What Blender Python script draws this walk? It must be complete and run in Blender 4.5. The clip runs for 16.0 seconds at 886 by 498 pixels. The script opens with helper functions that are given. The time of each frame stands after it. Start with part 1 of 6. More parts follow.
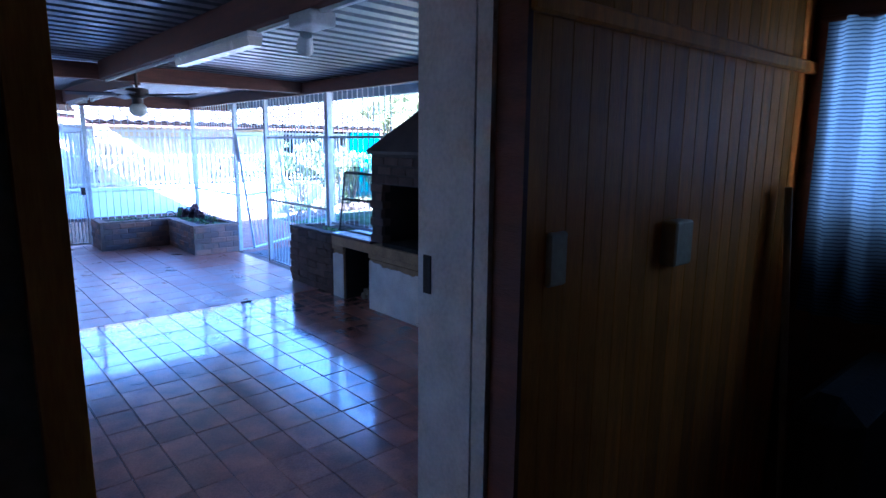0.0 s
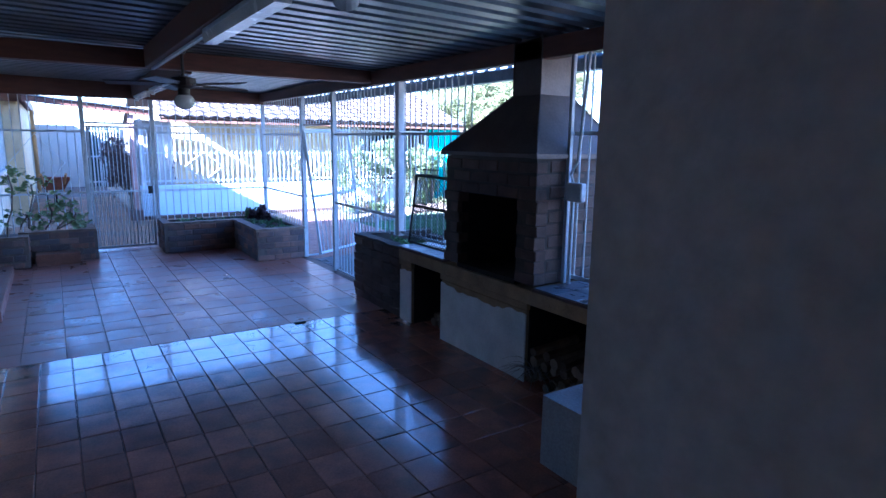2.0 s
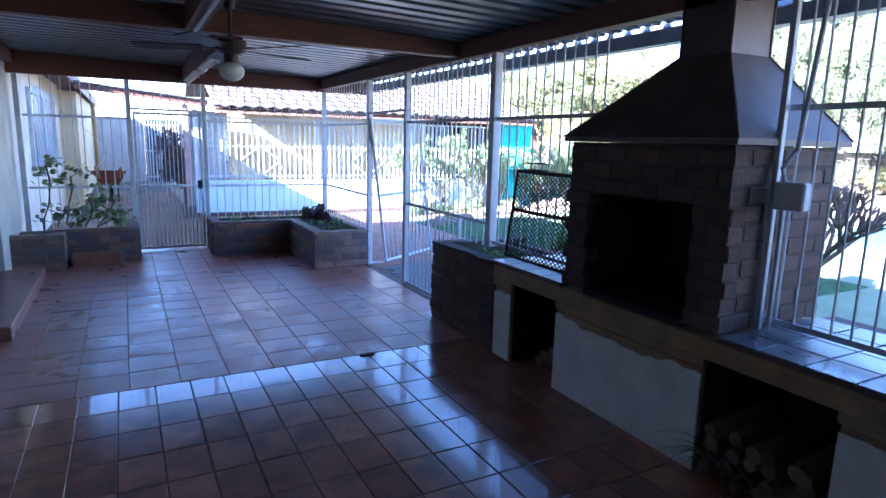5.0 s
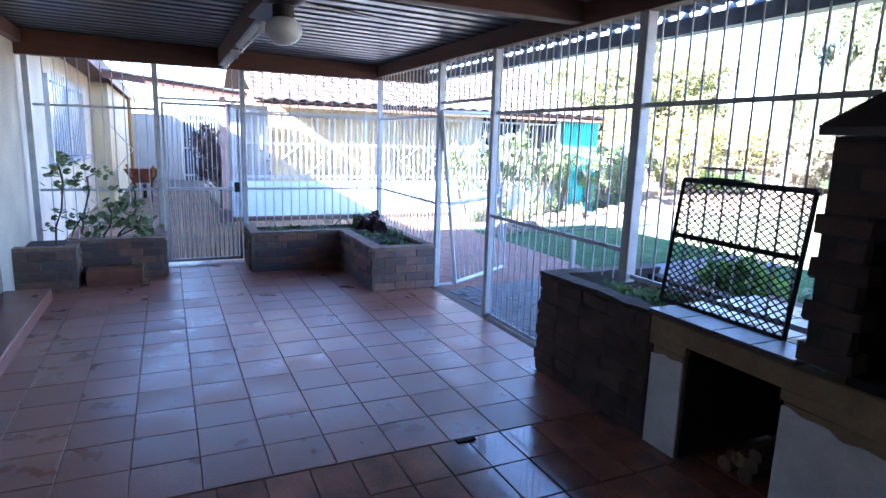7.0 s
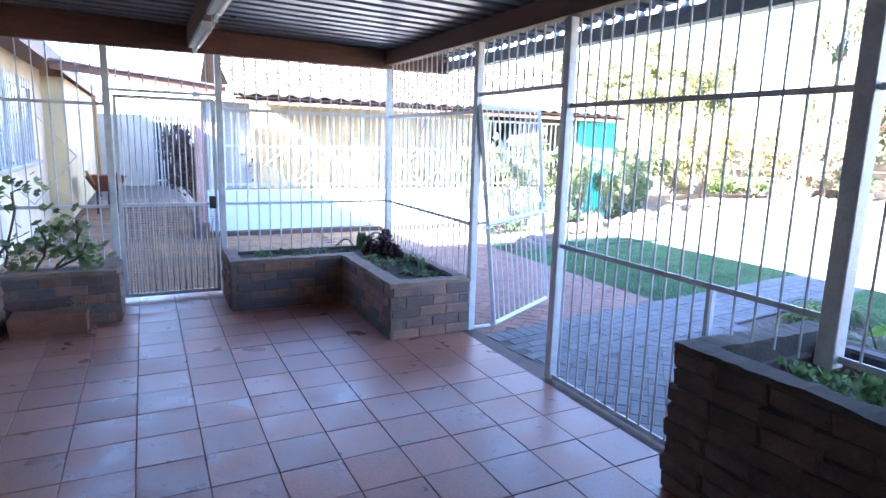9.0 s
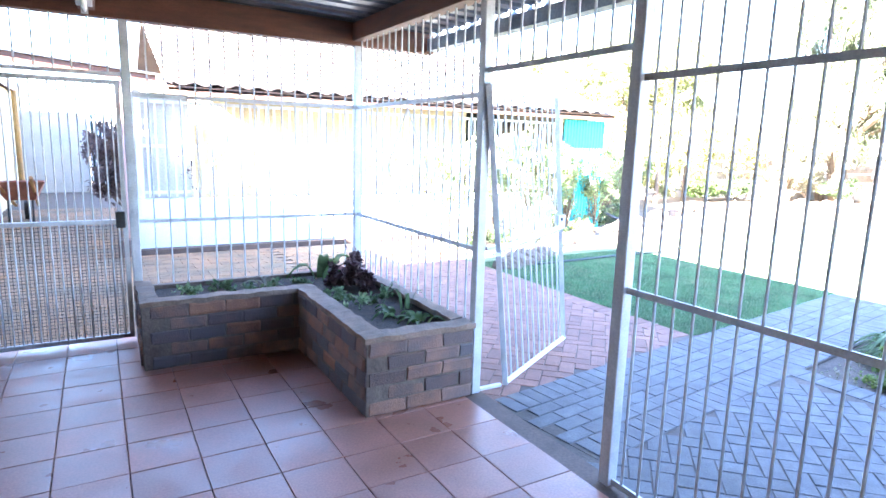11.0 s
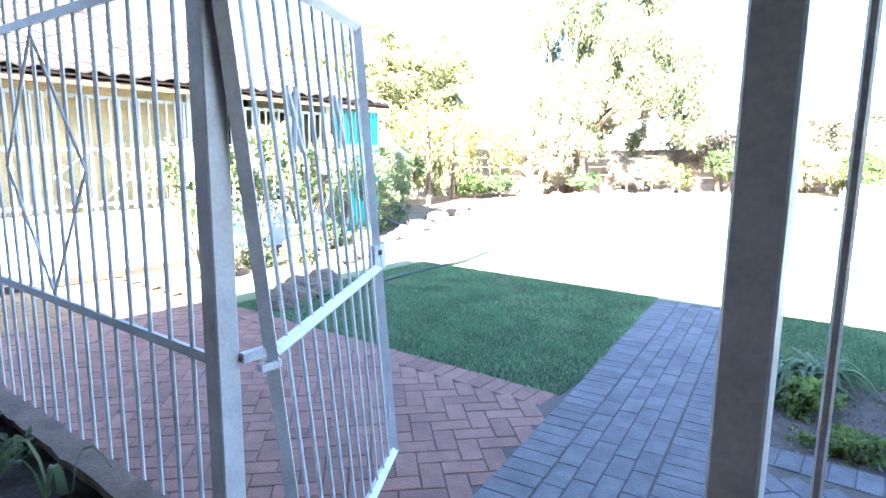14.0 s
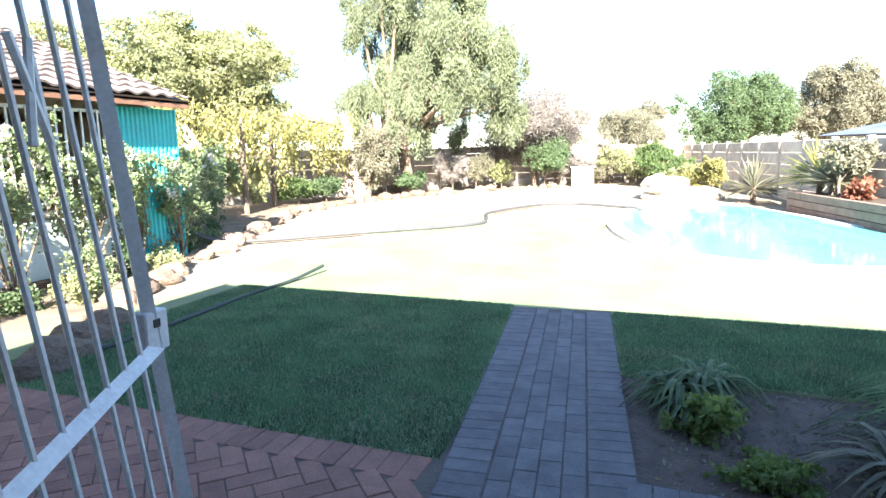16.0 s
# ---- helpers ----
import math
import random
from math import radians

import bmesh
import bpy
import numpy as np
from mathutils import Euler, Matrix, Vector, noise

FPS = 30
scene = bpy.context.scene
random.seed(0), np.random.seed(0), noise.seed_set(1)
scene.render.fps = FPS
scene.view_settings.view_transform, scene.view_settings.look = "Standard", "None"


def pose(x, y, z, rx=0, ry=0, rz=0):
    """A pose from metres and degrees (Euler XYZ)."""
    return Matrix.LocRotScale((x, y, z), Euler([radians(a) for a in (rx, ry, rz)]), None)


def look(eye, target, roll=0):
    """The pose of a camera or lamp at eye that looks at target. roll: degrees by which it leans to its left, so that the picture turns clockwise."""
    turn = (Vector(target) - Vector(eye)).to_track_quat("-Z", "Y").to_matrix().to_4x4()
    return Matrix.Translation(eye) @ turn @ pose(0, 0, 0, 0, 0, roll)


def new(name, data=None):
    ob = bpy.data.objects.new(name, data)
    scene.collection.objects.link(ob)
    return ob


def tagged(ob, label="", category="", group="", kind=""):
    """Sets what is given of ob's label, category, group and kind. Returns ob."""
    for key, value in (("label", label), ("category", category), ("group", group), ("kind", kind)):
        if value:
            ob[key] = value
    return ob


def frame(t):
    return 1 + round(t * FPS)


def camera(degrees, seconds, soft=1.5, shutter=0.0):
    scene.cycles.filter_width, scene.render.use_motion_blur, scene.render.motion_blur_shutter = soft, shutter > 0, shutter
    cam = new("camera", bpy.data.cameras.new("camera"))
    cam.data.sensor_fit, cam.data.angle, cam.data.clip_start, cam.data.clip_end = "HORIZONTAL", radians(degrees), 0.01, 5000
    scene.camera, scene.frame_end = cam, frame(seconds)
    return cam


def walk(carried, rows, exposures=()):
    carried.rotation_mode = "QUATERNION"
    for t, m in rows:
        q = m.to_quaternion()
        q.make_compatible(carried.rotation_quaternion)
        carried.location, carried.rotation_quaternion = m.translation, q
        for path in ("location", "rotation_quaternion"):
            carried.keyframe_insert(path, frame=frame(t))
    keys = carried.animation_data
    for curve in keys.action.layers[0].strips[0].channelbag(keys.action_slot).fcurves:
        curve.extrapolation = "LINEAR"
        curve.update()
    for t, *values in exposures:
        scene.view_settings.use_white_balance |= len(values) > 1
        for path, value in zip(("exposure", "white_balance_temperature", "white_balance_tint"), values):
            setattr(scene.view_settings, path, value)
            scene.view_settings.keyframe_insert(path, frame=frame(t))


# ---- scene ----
cam = camera(73.5, 16.0)
PATH = [
    (0, (0.123, -0.398, 1.743), (1.41, 1.093, 1.394), 0.5),
    (0.5, (0.297, -0.164, 1.734), (1.503, 1.393, 1.386), 0.8),
    (1, (0.45, 0.081, 1.737), (1.615, 1.669, 1.391), 1.0),
    (1.5, (0.637, 0.313, 1.722), (1.774, 1.921, 1.375), 0.9),
    (2, (0.775, 0.494, 1.747), (1.851, 2.141, 1.388), 0.8),
    (2.5, (0.846, 0.597, 1.726), (1.854, 2.287, 1.369), 1.0),
    (3, (0.859, 0.771, 1.743), (1.842, 2.475, 1.383), 1.0),
    (3.5, (0.877, 0.956, 1.723), (1.853, 2.666, 1.372), 1.4),
    (3.7, (0.905, 1.05, 1.722), (1.875, 2.76, 1.356), 1.3),
    (5.8, (1.223, 2.35, 1.569), (2.098, 4.113, 1.214), 1.8),
    (6, (1.245, 2.5, 1.574), (2.097, 4.272, 1.212), 1.7),
    (6.5, (1.231, 2.852, 1.605), (2.069, 4.632, 1.24), 1.8),
    (7, (1.262, 3.256, 1.574), (2.093, 5.038, 1.211), 1.8),
    (7.5, (1.292, 3.64, 1.591), (2.12, 5.423, 1.223), 1.8),
    (8, (1.295, 4.002, 1.584), (2.127, 5.785, 1.222), 1.9),
    (8.5, (1.361, 4.358, 1.564), (2.208, 6.133, 1.204), 2.0),
    (8.7, (1.397, 4.514, 1.574), (2.259, 6.282, 1.215), 1.8),
    (10.8, (1.873, 5.985, 1.504), (2.846, 7.697, 1.158), 2.0),
    (11, (1.908, 6.067, 1.516), (2.9, 7.769, 1.171), 1.6),
    (11.5, (2.03, 6.385, 1.513), (3.143, 8.011, 1.171), 1.5),
    (12, (2.252, 6.696, 1.492), (3.468, 8.248, 1.154), 1.2),
    (12.5, (2.42, 6.98, 1.471), (3.72, 8.462, 1.138), 1.0),
    (13, (2.577, 7.255, 1.472), (4.006, 8.614, 1.139), 0.7),
    (13.5, (2.83, 7.518, 1.428), (4.345, 8.783, 1.102), 0.3),
    (14, (3.077, 7.73, 1.415), (4.653, 8.917, 1.092), 0.6),
    (14.5, (3.268, 7.926, 1.407), (4.921, 9.004, 1.085), -0.0),
    (15, (3.388, 8.081, 1.397), (5.145, 8.981, 1.079), -0.4),
    (15.5, (3.61, 8.199, 1.399), (5.423, 8.977, 1.074), -1.2),
    (16, (3.794, 8.26, 1.398), (5.645, 8.945, 1.076), -1.0),
]
# stops, kelvin and tint along the walk
EXPOSURES = [(0.0, 5.2, 4300, 24), (0.7, 4.9, 4300, 24), (1.5, 4.3, 4300, 23), (2.0, 4.22, 4400, 22), (2.5, 4.0, 4500, 23), (3.7, 4.1, 4650, 23), (6.0, 4.5, 5250, 23), (8.5, 4.85, 5700, 22), (11.0, 5.75, 6080, 19), (12.0, 5.75, 6080, 19), (13.0, 5.25, 6000, 15), (14.0, 4.6, 6100, 14), (14.5, 4.1, 6150, 13), (15.3, 3.6, 6250, 12), (16.0, 3.25, 6350, 12)]
walk(cam, [(t, look(eye, target, roll)) for t, eye, target, roll in PATH], EXPOSURES)

# ---- world, sun, exposure ----
SUN_TRAVEL = Vector((4.57, 1.59, -2.54)).normalized()
world = bpy.data.worlds.new("world")
scene.world = world
world.use_nodes = True
wn = world.node_tree
sky = wn.nodes.new("ShaderNodeTexSky")
sky.sky_type, sky.sun_disc = "NISHITA", False
sky.sun_elevation = math.asin(-SUN_TRAVEL.z)
sky.sun_rotation = math.atan2(-SUN_TRAVEL.x, -SUN_TRAVEL.y)
sky.dust_density, sky.ozone_density = 0.4, 3.0
bg = wn.nodes["Background"]
bg.inputs["Strength"].default_value = 0.062
wn.links.new(sky.outputs[0], bg.inputs["Color"])
sun_data = bpy.data.lights.new("sun", "SUN")
sun_data.energy, sun_data.angle, sun_data.color = 5.0, radians(0.6), (1.0, 0.93, 0.82)
sun = new("sun", sun_data)
sun.matrix_world = look(Vector((0, 0, 30)), Vector((0, 0, 30)) + SUN_TRAVEL)


# ---- materials ----
def material(name, colour, rough=0.7, metal=0.0, dark=0.6, scale=6.0, fine=60.0, bump=0.15, spread=0.0, stain=None, coat=0.0, stretch=(1, 1, 1), alt=None, thin=0.0, wear=0.12):
    """A surface with broad stains and a fine grain; spread varies it from piece to piece."""
    m = bpy.data.materials.new(name)
    m.use_nodes = True
    n, l = m.node_tree.nodes, m.node_tree.links
    b = n["Principled BSDF"]
    geo = n.new("ShaderNodeTexCoord")
    mp = n.new("ShaderNodeMapping")
    mp.inputs["Scale"].default_value = stretch
    l.new(geo.outputs["Object"], mp.inputs[0])
    info = n.new("ShaderNodeObjectInfo")
    shift = n.new("ShaderNodeVectorMath")
    shift.operation = "MULTIPLY_ADD"
    l.new(info.outputs["Random"], shift.inputs[0])
    shift.inputs[1].default_value = (37, 17, 29)
    l.new(mp.outputs[0], shift.inputs[2])
    big, small = n.new("ShaderNodeTexNoise"), n.new("ShaderNodeTexNoise")
    for t, s, d in ((big, scale, 5), (small, fine, 3)):
        t.inputs["Scale"].default_value, t.inputs["Detail"].default_value = s, d
        l.new(shift.outputs[0], t.inputs["Vector"])
    ramp = n.new("ShaderNodeValToRGB")
    ramp.color_ramp.elements[0].position, ramp.color_ramp.elements[1].position = 0.3, 0.72
    low = stain or tuple(c * dark for c in colour)
    ramp.color_ramp.elements[0].color, ramp.color_ramp.elements[1].color = (*low, 1), (*colour, 1)
    l.new(big.outputs[0], ramp.inputs[0])
    mix = n.new("ShaderNodeMix")
    mix.data_type, mix.blend_type = "RGBA", "OVERLAY"
    mix.inputs[0].default_value = 0.35
    l.new(ramp.outputs[0], mix.inputs["A"])
    l.new(small.outputs[0], mix.inputs["B"])
    out = mix.outputs["Result"]
    if alt:
        tint = n.new("ShaderNodeMix")
        tint.data_type, tint.blend_type = "RGBA", "MIX"
        tint.inputs["B"].default_value = (*alt, 1)
        l.new(out, tint.inputs["A"])
        l.new(info.outputs["Random"], tint.inputs[0])
        out = tint.outputs["Result"]
    if spread:
        isl = n.new("ShaderNodeNewGeometry")
        add = n.new("ShaderNodeMath")
        add.operation = "ADD"
        l.new(info.outputs["Random"], add.inputs[0])
        l.new(isl.outputs["Random Per Island"], add.inputs[1])
        fr = n.new("ShaderNodeMath")
        fr.operation = "FRACT"
        l.new(add.outputs[0], fr.inputs[0])
        rng = n.new("ShaderNodeMapRange")
        rng.inputs[3].default_value, rng.inputs[4].default_value = 1 - spread, 1 + spread
        l.new(fr.outputs[0], rng.inputs[0])
        hsv = n.new("ShaderNodeHueSaturation")
        l.new(rng.outputs[0], hsv.inputs["Value"])
        l.new(out, hsv.inputs["Color"])
        out = hsv.outputs[0]
    l.new(out, b.inputs["Base Color"])
    rr = n.new("ShaderNodeMapRange")
    rr.inputs[3].default_value, rr.inputs[4].default_value = max(0.03, rough - wear), min(1, rough + wear)
    l.new(big.outputs[0], rr.inputs[0])
    l.new(rr.outputs[0], b.inputs["Roughness"])
    b.inputs["Metallic"].default_value = metal
    b.inputs["Coat Weight"].default_value = coat
    if bump:
        bp = n.new("ShaderNodeBump")
        bp.inputs["Strength"].default_value, bp.inputs["Distance"].default_value = bump, 0.01
        l.new(small.outputs[0], bp.inputs["Height"])
        l.new(bp.outputs[0], b.inputs["Normal"])
    if thin:
        tr = n.new("ShaderNodeBsdfTranslucent")
        l.new(out, tr.inputs[0])
        ms = n.new("ShaderNodeMixShader")
        ms.inputs[0].default_value = thin
        l.new(b.outputs[0], ms.inputs[1])
        l.new(tr.outputs[0], ms.inputs[2])
        l.new(ms.outputs[0], n["Material Output"].inputs[0])
    return m


TERRACOTTA = material("terracotta_tile", (0.38, 0.16, 0.112), 0.36, dark=0.62, scale=4, fine=90, bump=0.06, spread=0.16, stain=(0.26, 0.11, 0.07), wear=0.3)
TERRACOTTA_OLD = material("old_quarry_tile", (0.4, 0.165, 0.1), 0.15, dark=0.6, scale=6, wear=0.1, coat=0.5, fine=80, bump=0.07, spread=0.22, stain=(0.2, 0.11, 0.085))
GROUT = material("dark_grout", (0.15, 0.1, 0.08), 0.85)
BRICK = material("face_brick", (0.33, 0.155, 0.092), 0.85, dark=0.5, scale=7, fine=120, bump=0.6, spread=0.24, stain=(0.13, 0.085, 0.07), alt=(0.12, 0.105, 0.11))
BRICK_DARK = material("sooty_brick", (0.145, 0.09, 0.066), 0.85, dark=0.45, scale=5, fine=110, bump=0.6, spread=0.2)
MORTAR = material("mortar", (0.2, 0.15, 0.12), 0.95, scale=9, bump=0.4)
COPING = material("cement_coping", (0.29, 0.2, 0.15), 0.9, dark=0.55, scale=8, fine=90, bump=0.4)
PLASTER = material("white_plaster", (0.45, 0.445, 0.435), 0.85, dark=0.72, scale=4, fine=70, bump=0.25)
WALL_WHITE = material("white_painted_wall", (0.46, 0.44, 0.395), 0.8, dark=0.82, scale=2.5, fine=50, bump=0.2)
# Cream paint, yellowed further to stand in for warm bounce light.
WALL_CREAM = material("bounce_warmed_cream_wall", (0.72, 0.6, 0.36), 0.85, dark=0.7, scale=2, fine=50, bump=0.2)
OCHRE = material("ochre_cement", (0.4, 0.27, 0.14), 0.8, dark=0.55, scale=6, fine=80, bump=0.3)
STEEL_WHITE = material("white_painted_steel", (0.66, 0.68, 0.7), 0.45, dark=0.75, scale=10, fine=90, bump=0.1)
STEEL_BLACK = material("rusty_black_steel", (0.035, 0.03, 0.028), 0.7, scale=20, fine=120, bump=0.3)
SHEET = material("galvanised_sheet", (0.2, 0.21, 0.225), 0.34, metal=0.6, dark=0.5, scale=3, fine=40, bump=0.05)
HOOD = material("sheet_metal_hood", (0.16, 0.12, 0.1), 0.55, metal=0.3, dark=0.5, scale=4, fine=60, bump=0.1)
BEAM = material("brown_painted_timber", (0.17, 0.065, 0.038), 0.6, dark=0.6, scale=5, fine=60, bump=0.2, stretch=(1, 1, 6))
PINE = material("knotty_pine_board", (0.82, 0.31, 0.05), 0.45, dark=0.7, scale=5, fine=40, bump=0.1, spread=0.18, stretch=(7, 7, 0.7))
PINE.node_tree.nodes["Principled BSDF"].inputs["Specular IOR Level"].default_value = 0.15
WHITEWASH = material("flaking_whitewash", (0.82, 0.81, 0.79), 0.9, dark=0.78, scale=5, fine=60, bump=0.4)
# One black for fire-box soot and for shade in recesses and gaps.
SOOT_SHADE_BLACK = material("soot", (0.022, 0.019, 0.017), 0.95, bump=0.3)
SOIL = material("garden_soil", (0.075, 0.05, 0.036), 0.95, dark=0.45, scale=16, fine=70, bump=1.0)
# Underlay paled so the bare lawn past the shadow edge looks sunlit.
LAWN = material("sun_paled_lawn", (0.24, 0.26, 0.15), 0.9, dark=0.6, scale=1.2, fine=180, bump=0.8, stain=(0.14, 0.19, 0.09))
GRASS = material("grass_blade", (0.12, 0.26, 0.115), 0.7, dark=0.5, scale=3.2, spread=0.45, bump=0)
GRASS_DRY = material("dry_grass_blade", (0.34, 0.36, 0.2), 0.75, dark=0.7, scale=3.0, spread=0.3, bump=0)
EARTH = material("dry_garden_ground", (0.36, 0.29, 0.2), 0.95, dark=0.6, scale=1.0, fine=50, bump=0.6)
PAVER = material("clay_paver", (0.28, 0.14, 0.105), 0.85, dark=0.68, scale=9, fine=100, bump=0.35, spread=0.16)
PAVER_YARD = material("weathered_yard_brick", (0.31, 0.165, 0.085), 0.9, dark=0.5, scale=1.6, fine=70, bump=0.4, spread=0.14, stain=(0.12, 0.09, 0.055))
PAVER_GREY = material("cement_paver", (0.155, 0.147, 0.15), 0.85, dark=0.6, scale=9, fine=100, bump=0.35, spread=0.1)
SAND = material("joint_sand", (0.125, 0.097, 0.08), 0.95, bump=0.4)
ROOF_TILE = material("grey_brown_roof_tile", (0.16, 0.125, 0.115), 0.8, dark=0.65, scale=4, fine=60, bump=0.3, spread=0.2)
TURQUOISE = material("turquoise_painted_iron", (0.03, 0.42, 0.45), 0.5, dark=0.75, scale=3, fine=60, bump=0.1)
PALE_BLUE = material("pale_blue_painted_wall", (0.66, 0.76, 0.8), 0.8, dark=0.85, scale=2, fine=60, bump=0.15)
CLOTH = material("striped_curtain_cloth", (0.15, 0.19, 0.27), 0.9, dark=0.6, scale=6, fine=60, bump=0.1, stretch=(0.2, 0.2, 9), thin=0.6)
# thin woven stripes along the curtain
cn = CLOTH.node_tree
stripe = cn.nodes.new("ShaderNodeTexWave")
stripe.bands_direction = "Z"
stripe.inputs["Scale"].default_value, stripe.inputs["Distortion"].default_value, stripe.inputs["Detail"].default_value = 26.0, 1.5, 2.0
tc = cn.nodes.new("ShaderNodeTexCoord")
cn.links.new(tc.outputs["Object"], stripe.inputs["Vector"])
sr = cn.nodes.new("ShaderNodeValToRGB")
sr.color_ramp.elements[0].color, sr.color_ramp.elements[1].color = (0.014, 0.034, 0.08, 1), (0.06, 0.12, 0.24, 1)
sr.color_ramp.elements[0].position, sr.color_ramp.elements[1].position = 0.1, 0.5
cn.links.new(stripe.outputs["Fac"], sr.inputs[0])
for node in cn.nodes:
    if node.type == "BSDF_TRANSLUCENT":
        cn.links.new(sr.outputs[0], node.inputs[0])
    if node.type == "BSDF_PRINCIPLED":
        cn.links.new(sr.outputs[0], node.inputs["Base Color"])
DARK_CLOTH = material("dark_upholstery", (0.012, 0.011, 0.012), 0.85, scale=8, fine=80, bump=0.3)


# ---- building helpers ----
ORIGIN = {}


def thing(name, at, label, category, group="", kind=""):
    ob = tagged(new(name), label, category, group, kind)
    ob.location = at
    ORIGIN[ob] = Vector(at)
    return ob


def part(name, bm, mat, parent=None, label="", smooth=False):
    """Links a bmesh, drawn in world coordinates, as one mesh object."""
    me = bpy.data.meshes.new(name)
    at = ORIGIN.get(parent, Vector())
    bmesh.ops.recalc_face_normals(bm, faces=bm.faces)
    if at.length:
        bmesh.ops.translate(bm, verts=bm.verts, vec=-at)
    if smooth:
        for f in bm.faces:
            f.smooth = True
    bm.to_mesh(me)
    bm.free()
    for one in (mat if isinstance(mat, (list, tuple)) else [mat]):
        me.materials.append(one)
    ob = new(name, me)
    if parent:
        ob.parent = parent
        ORIGIN[ob] = at
    if label:
        ob["label"] = label
    return ob


def structure(name, bm, mat, label="", category="", kind="structure"):
    return tagged(part(name, bm, mat), label, category, kind=kind)


def piece(name, mesh, parent, m):
    """One of many alike pieces, sharing a mesh, at the pose m in the world."""
    ob = new(name, mesh)
    ob.parent = parent
    ob.matrix_basis = Matrix.Translation(-ORIGIN.get(parent, Vector())) @ m
    return ob


def box(bm, x0, x1, y0, y1, z0, z1, bevel=0.0, m=None):
    made = bmesh.ops.create_cube(bm, size=1)["verts"]
    for v in made:
        v.co = Vector((x0 + (v.co.x + 0.5) * (x1 - x0), y0 + (v.co.y + 0.5) * (y1 - y0), z0 + (v.co.z + 0.5) * (z1 - z0)))
    if m:
        bmesh.ops.transform(bm, matrix=m, verts=made)
    if bevel:
        edges = {e for v in made for e in v.link_edges}
        bmesh.ops.bevel(bm, geom=list(edges), offset=bevel, segments=1, affect="EDGES")
    return bm


def boxes(*rows, bevel=0.0):
    bm = bmesh.new()
    for r in rows:
        box(bm, *r, bevel=bevel)
    return bm


def rod(bm, a, b, r0, r1=None, sides=8):
    a, b = Vector(a), Vector(b)
    d = b - a
    m = Matrix.Translation((a + b) / 2) @ d.to_track_quat("Z", "Y").to_matrix().to_4x4()
    bmesh.ops.create_cone(bm, cap_ends=True, segments=sides, radius1=r0, radius2=r0 if r1 is None else r1, depth=d.length, matrix=m)
    return bm


def rods(*rows, r=0.006, sides=6):
    bm = bmesh.new()
    for a, b in rows:
        rod(bm, a, b, r, sides=sides)
    return bm


def tube(bm, points, r, sides=8):
    """One bent tube through the points."""
    pts = [Vector(p) for p in points]
    rings = []
    for i, p in enumerate(pts):
        d = (pts[min(i + 1, len(pts) - 1)] - pts[max(i - 1, 0)])
        if d.length < 1e-6:
            d = pts[1] - pts[0]
        q = d.normalized().to_track_quat("Z", "Y")
        rings.append([bm.verts.new(p + q @ Vector((r * math.cos(2 * math.pi * k / sides), r * math.sin(2 * math.pi * k / sides), 0))) for k in range(sides)])
    for u, v in zip(rings, rings[1:]):
        turn = min(range(sides), key=lambda s: (u[0].co - v[s].co).length)
        for k in range(sides):
            bm.faces.new((u[k], u[(k + 1) % sides], v[(k + 1 + turn) % sides], v[(k + turn) % sides]))
    bm.faces.new(rings[0]), bm.faces.new(rings[-1])
    return bm


def prism(bm, outline, axis, lo, hi):
    """An outline of pairs, pushed along an axis from lo to hi."""
    def co(p, v):
        return {"x": (v, p[0], p[1]), "y": (p[0], v, p[1]), "z": (p[0], p[1], v)}[axis]
    a = [bm.verts.new(co(p, lo)) for p in outline]
    b = [bm.verts.new(co(p, hi)) for p in outline]
    bm.faces.new(a), bm.faces.new(b)
    for i in range(len(a)):
        j = (i + 1) % len(a)
        bm.faces.new((a[i], a[j], b[j], b[i]))
    return bm


def block_mesh(name, sx, sy, sz, mat, bevel=0.006, rough=0.0, seed=0):
    """A brick-like block about its own middle, base at z 0, with softened and slightly uneven edges."""
    bm = boxes((-sx / 2, sx / 2, -sy / 2, sy / 2, 0, sz), bevel=bevel)
    rnd = random.Random(seed)
    for v in bm.verts:
        v.co += Vector([rnd.uniform(-rough, rough) for _ in range(3)])
    me = bpy.data.meshes.new(name)
    bm.to_mesh(me)
    bm.free()
    me.materials.append(mat)
    return me


def brick_face(parent, mesh_list, a, b, z0, courses, pitch=0.235, high=0.086, out=0.0, seed=1, skip=None):
    """Lays bricks in running bond along the line a to b."""
    rnd = random.Random(seed)
    a, b = Vector((*a, 0)), Vector((*b, 0))
    d = b - a
    length, yaw = d.length, math.degrees(math.atan2(d.y, d.x))
    u = d.normalized()
    for c in range(courses):
        s = pitch / 2 if c % 2 == 0 else pitch
        s -= 0.001
        while True:
            at = s - pitch / 2
            if at > length - pitch * 0.12:
                break
            lo, hi = max(at, 0), min(at + pitch, length)
            p = a + u * ((lo + hi) / 2)
            z = z0 + c * high
            if not (skip and skip((lo + hi) / 2, z)):
                sc = (hi - lo - 0.012) / (pitch - 0.012)
                m = pose(p.x, p.y, z, rnd.uniform(-0.8, 0.8), rnd.uniform(-0.5, 0.5), yaw + rnd.uniform(-0.8, 0.8)) @ Matrix.Diagonal((sc, 1, 1, 1)) @ pose(0, rnd.uniform(-0.004, 0.004) + out, 0)
                piece("brick", rnd.choice(mesh_list), parent, m)
            s += pitch

# ---- the large structure ----
FENCE_X, FENCE_Y, LEFT_X, DOOR_Y = 3.86, 10.94, -0.12, 0.672
BEAM_Z = 2.36

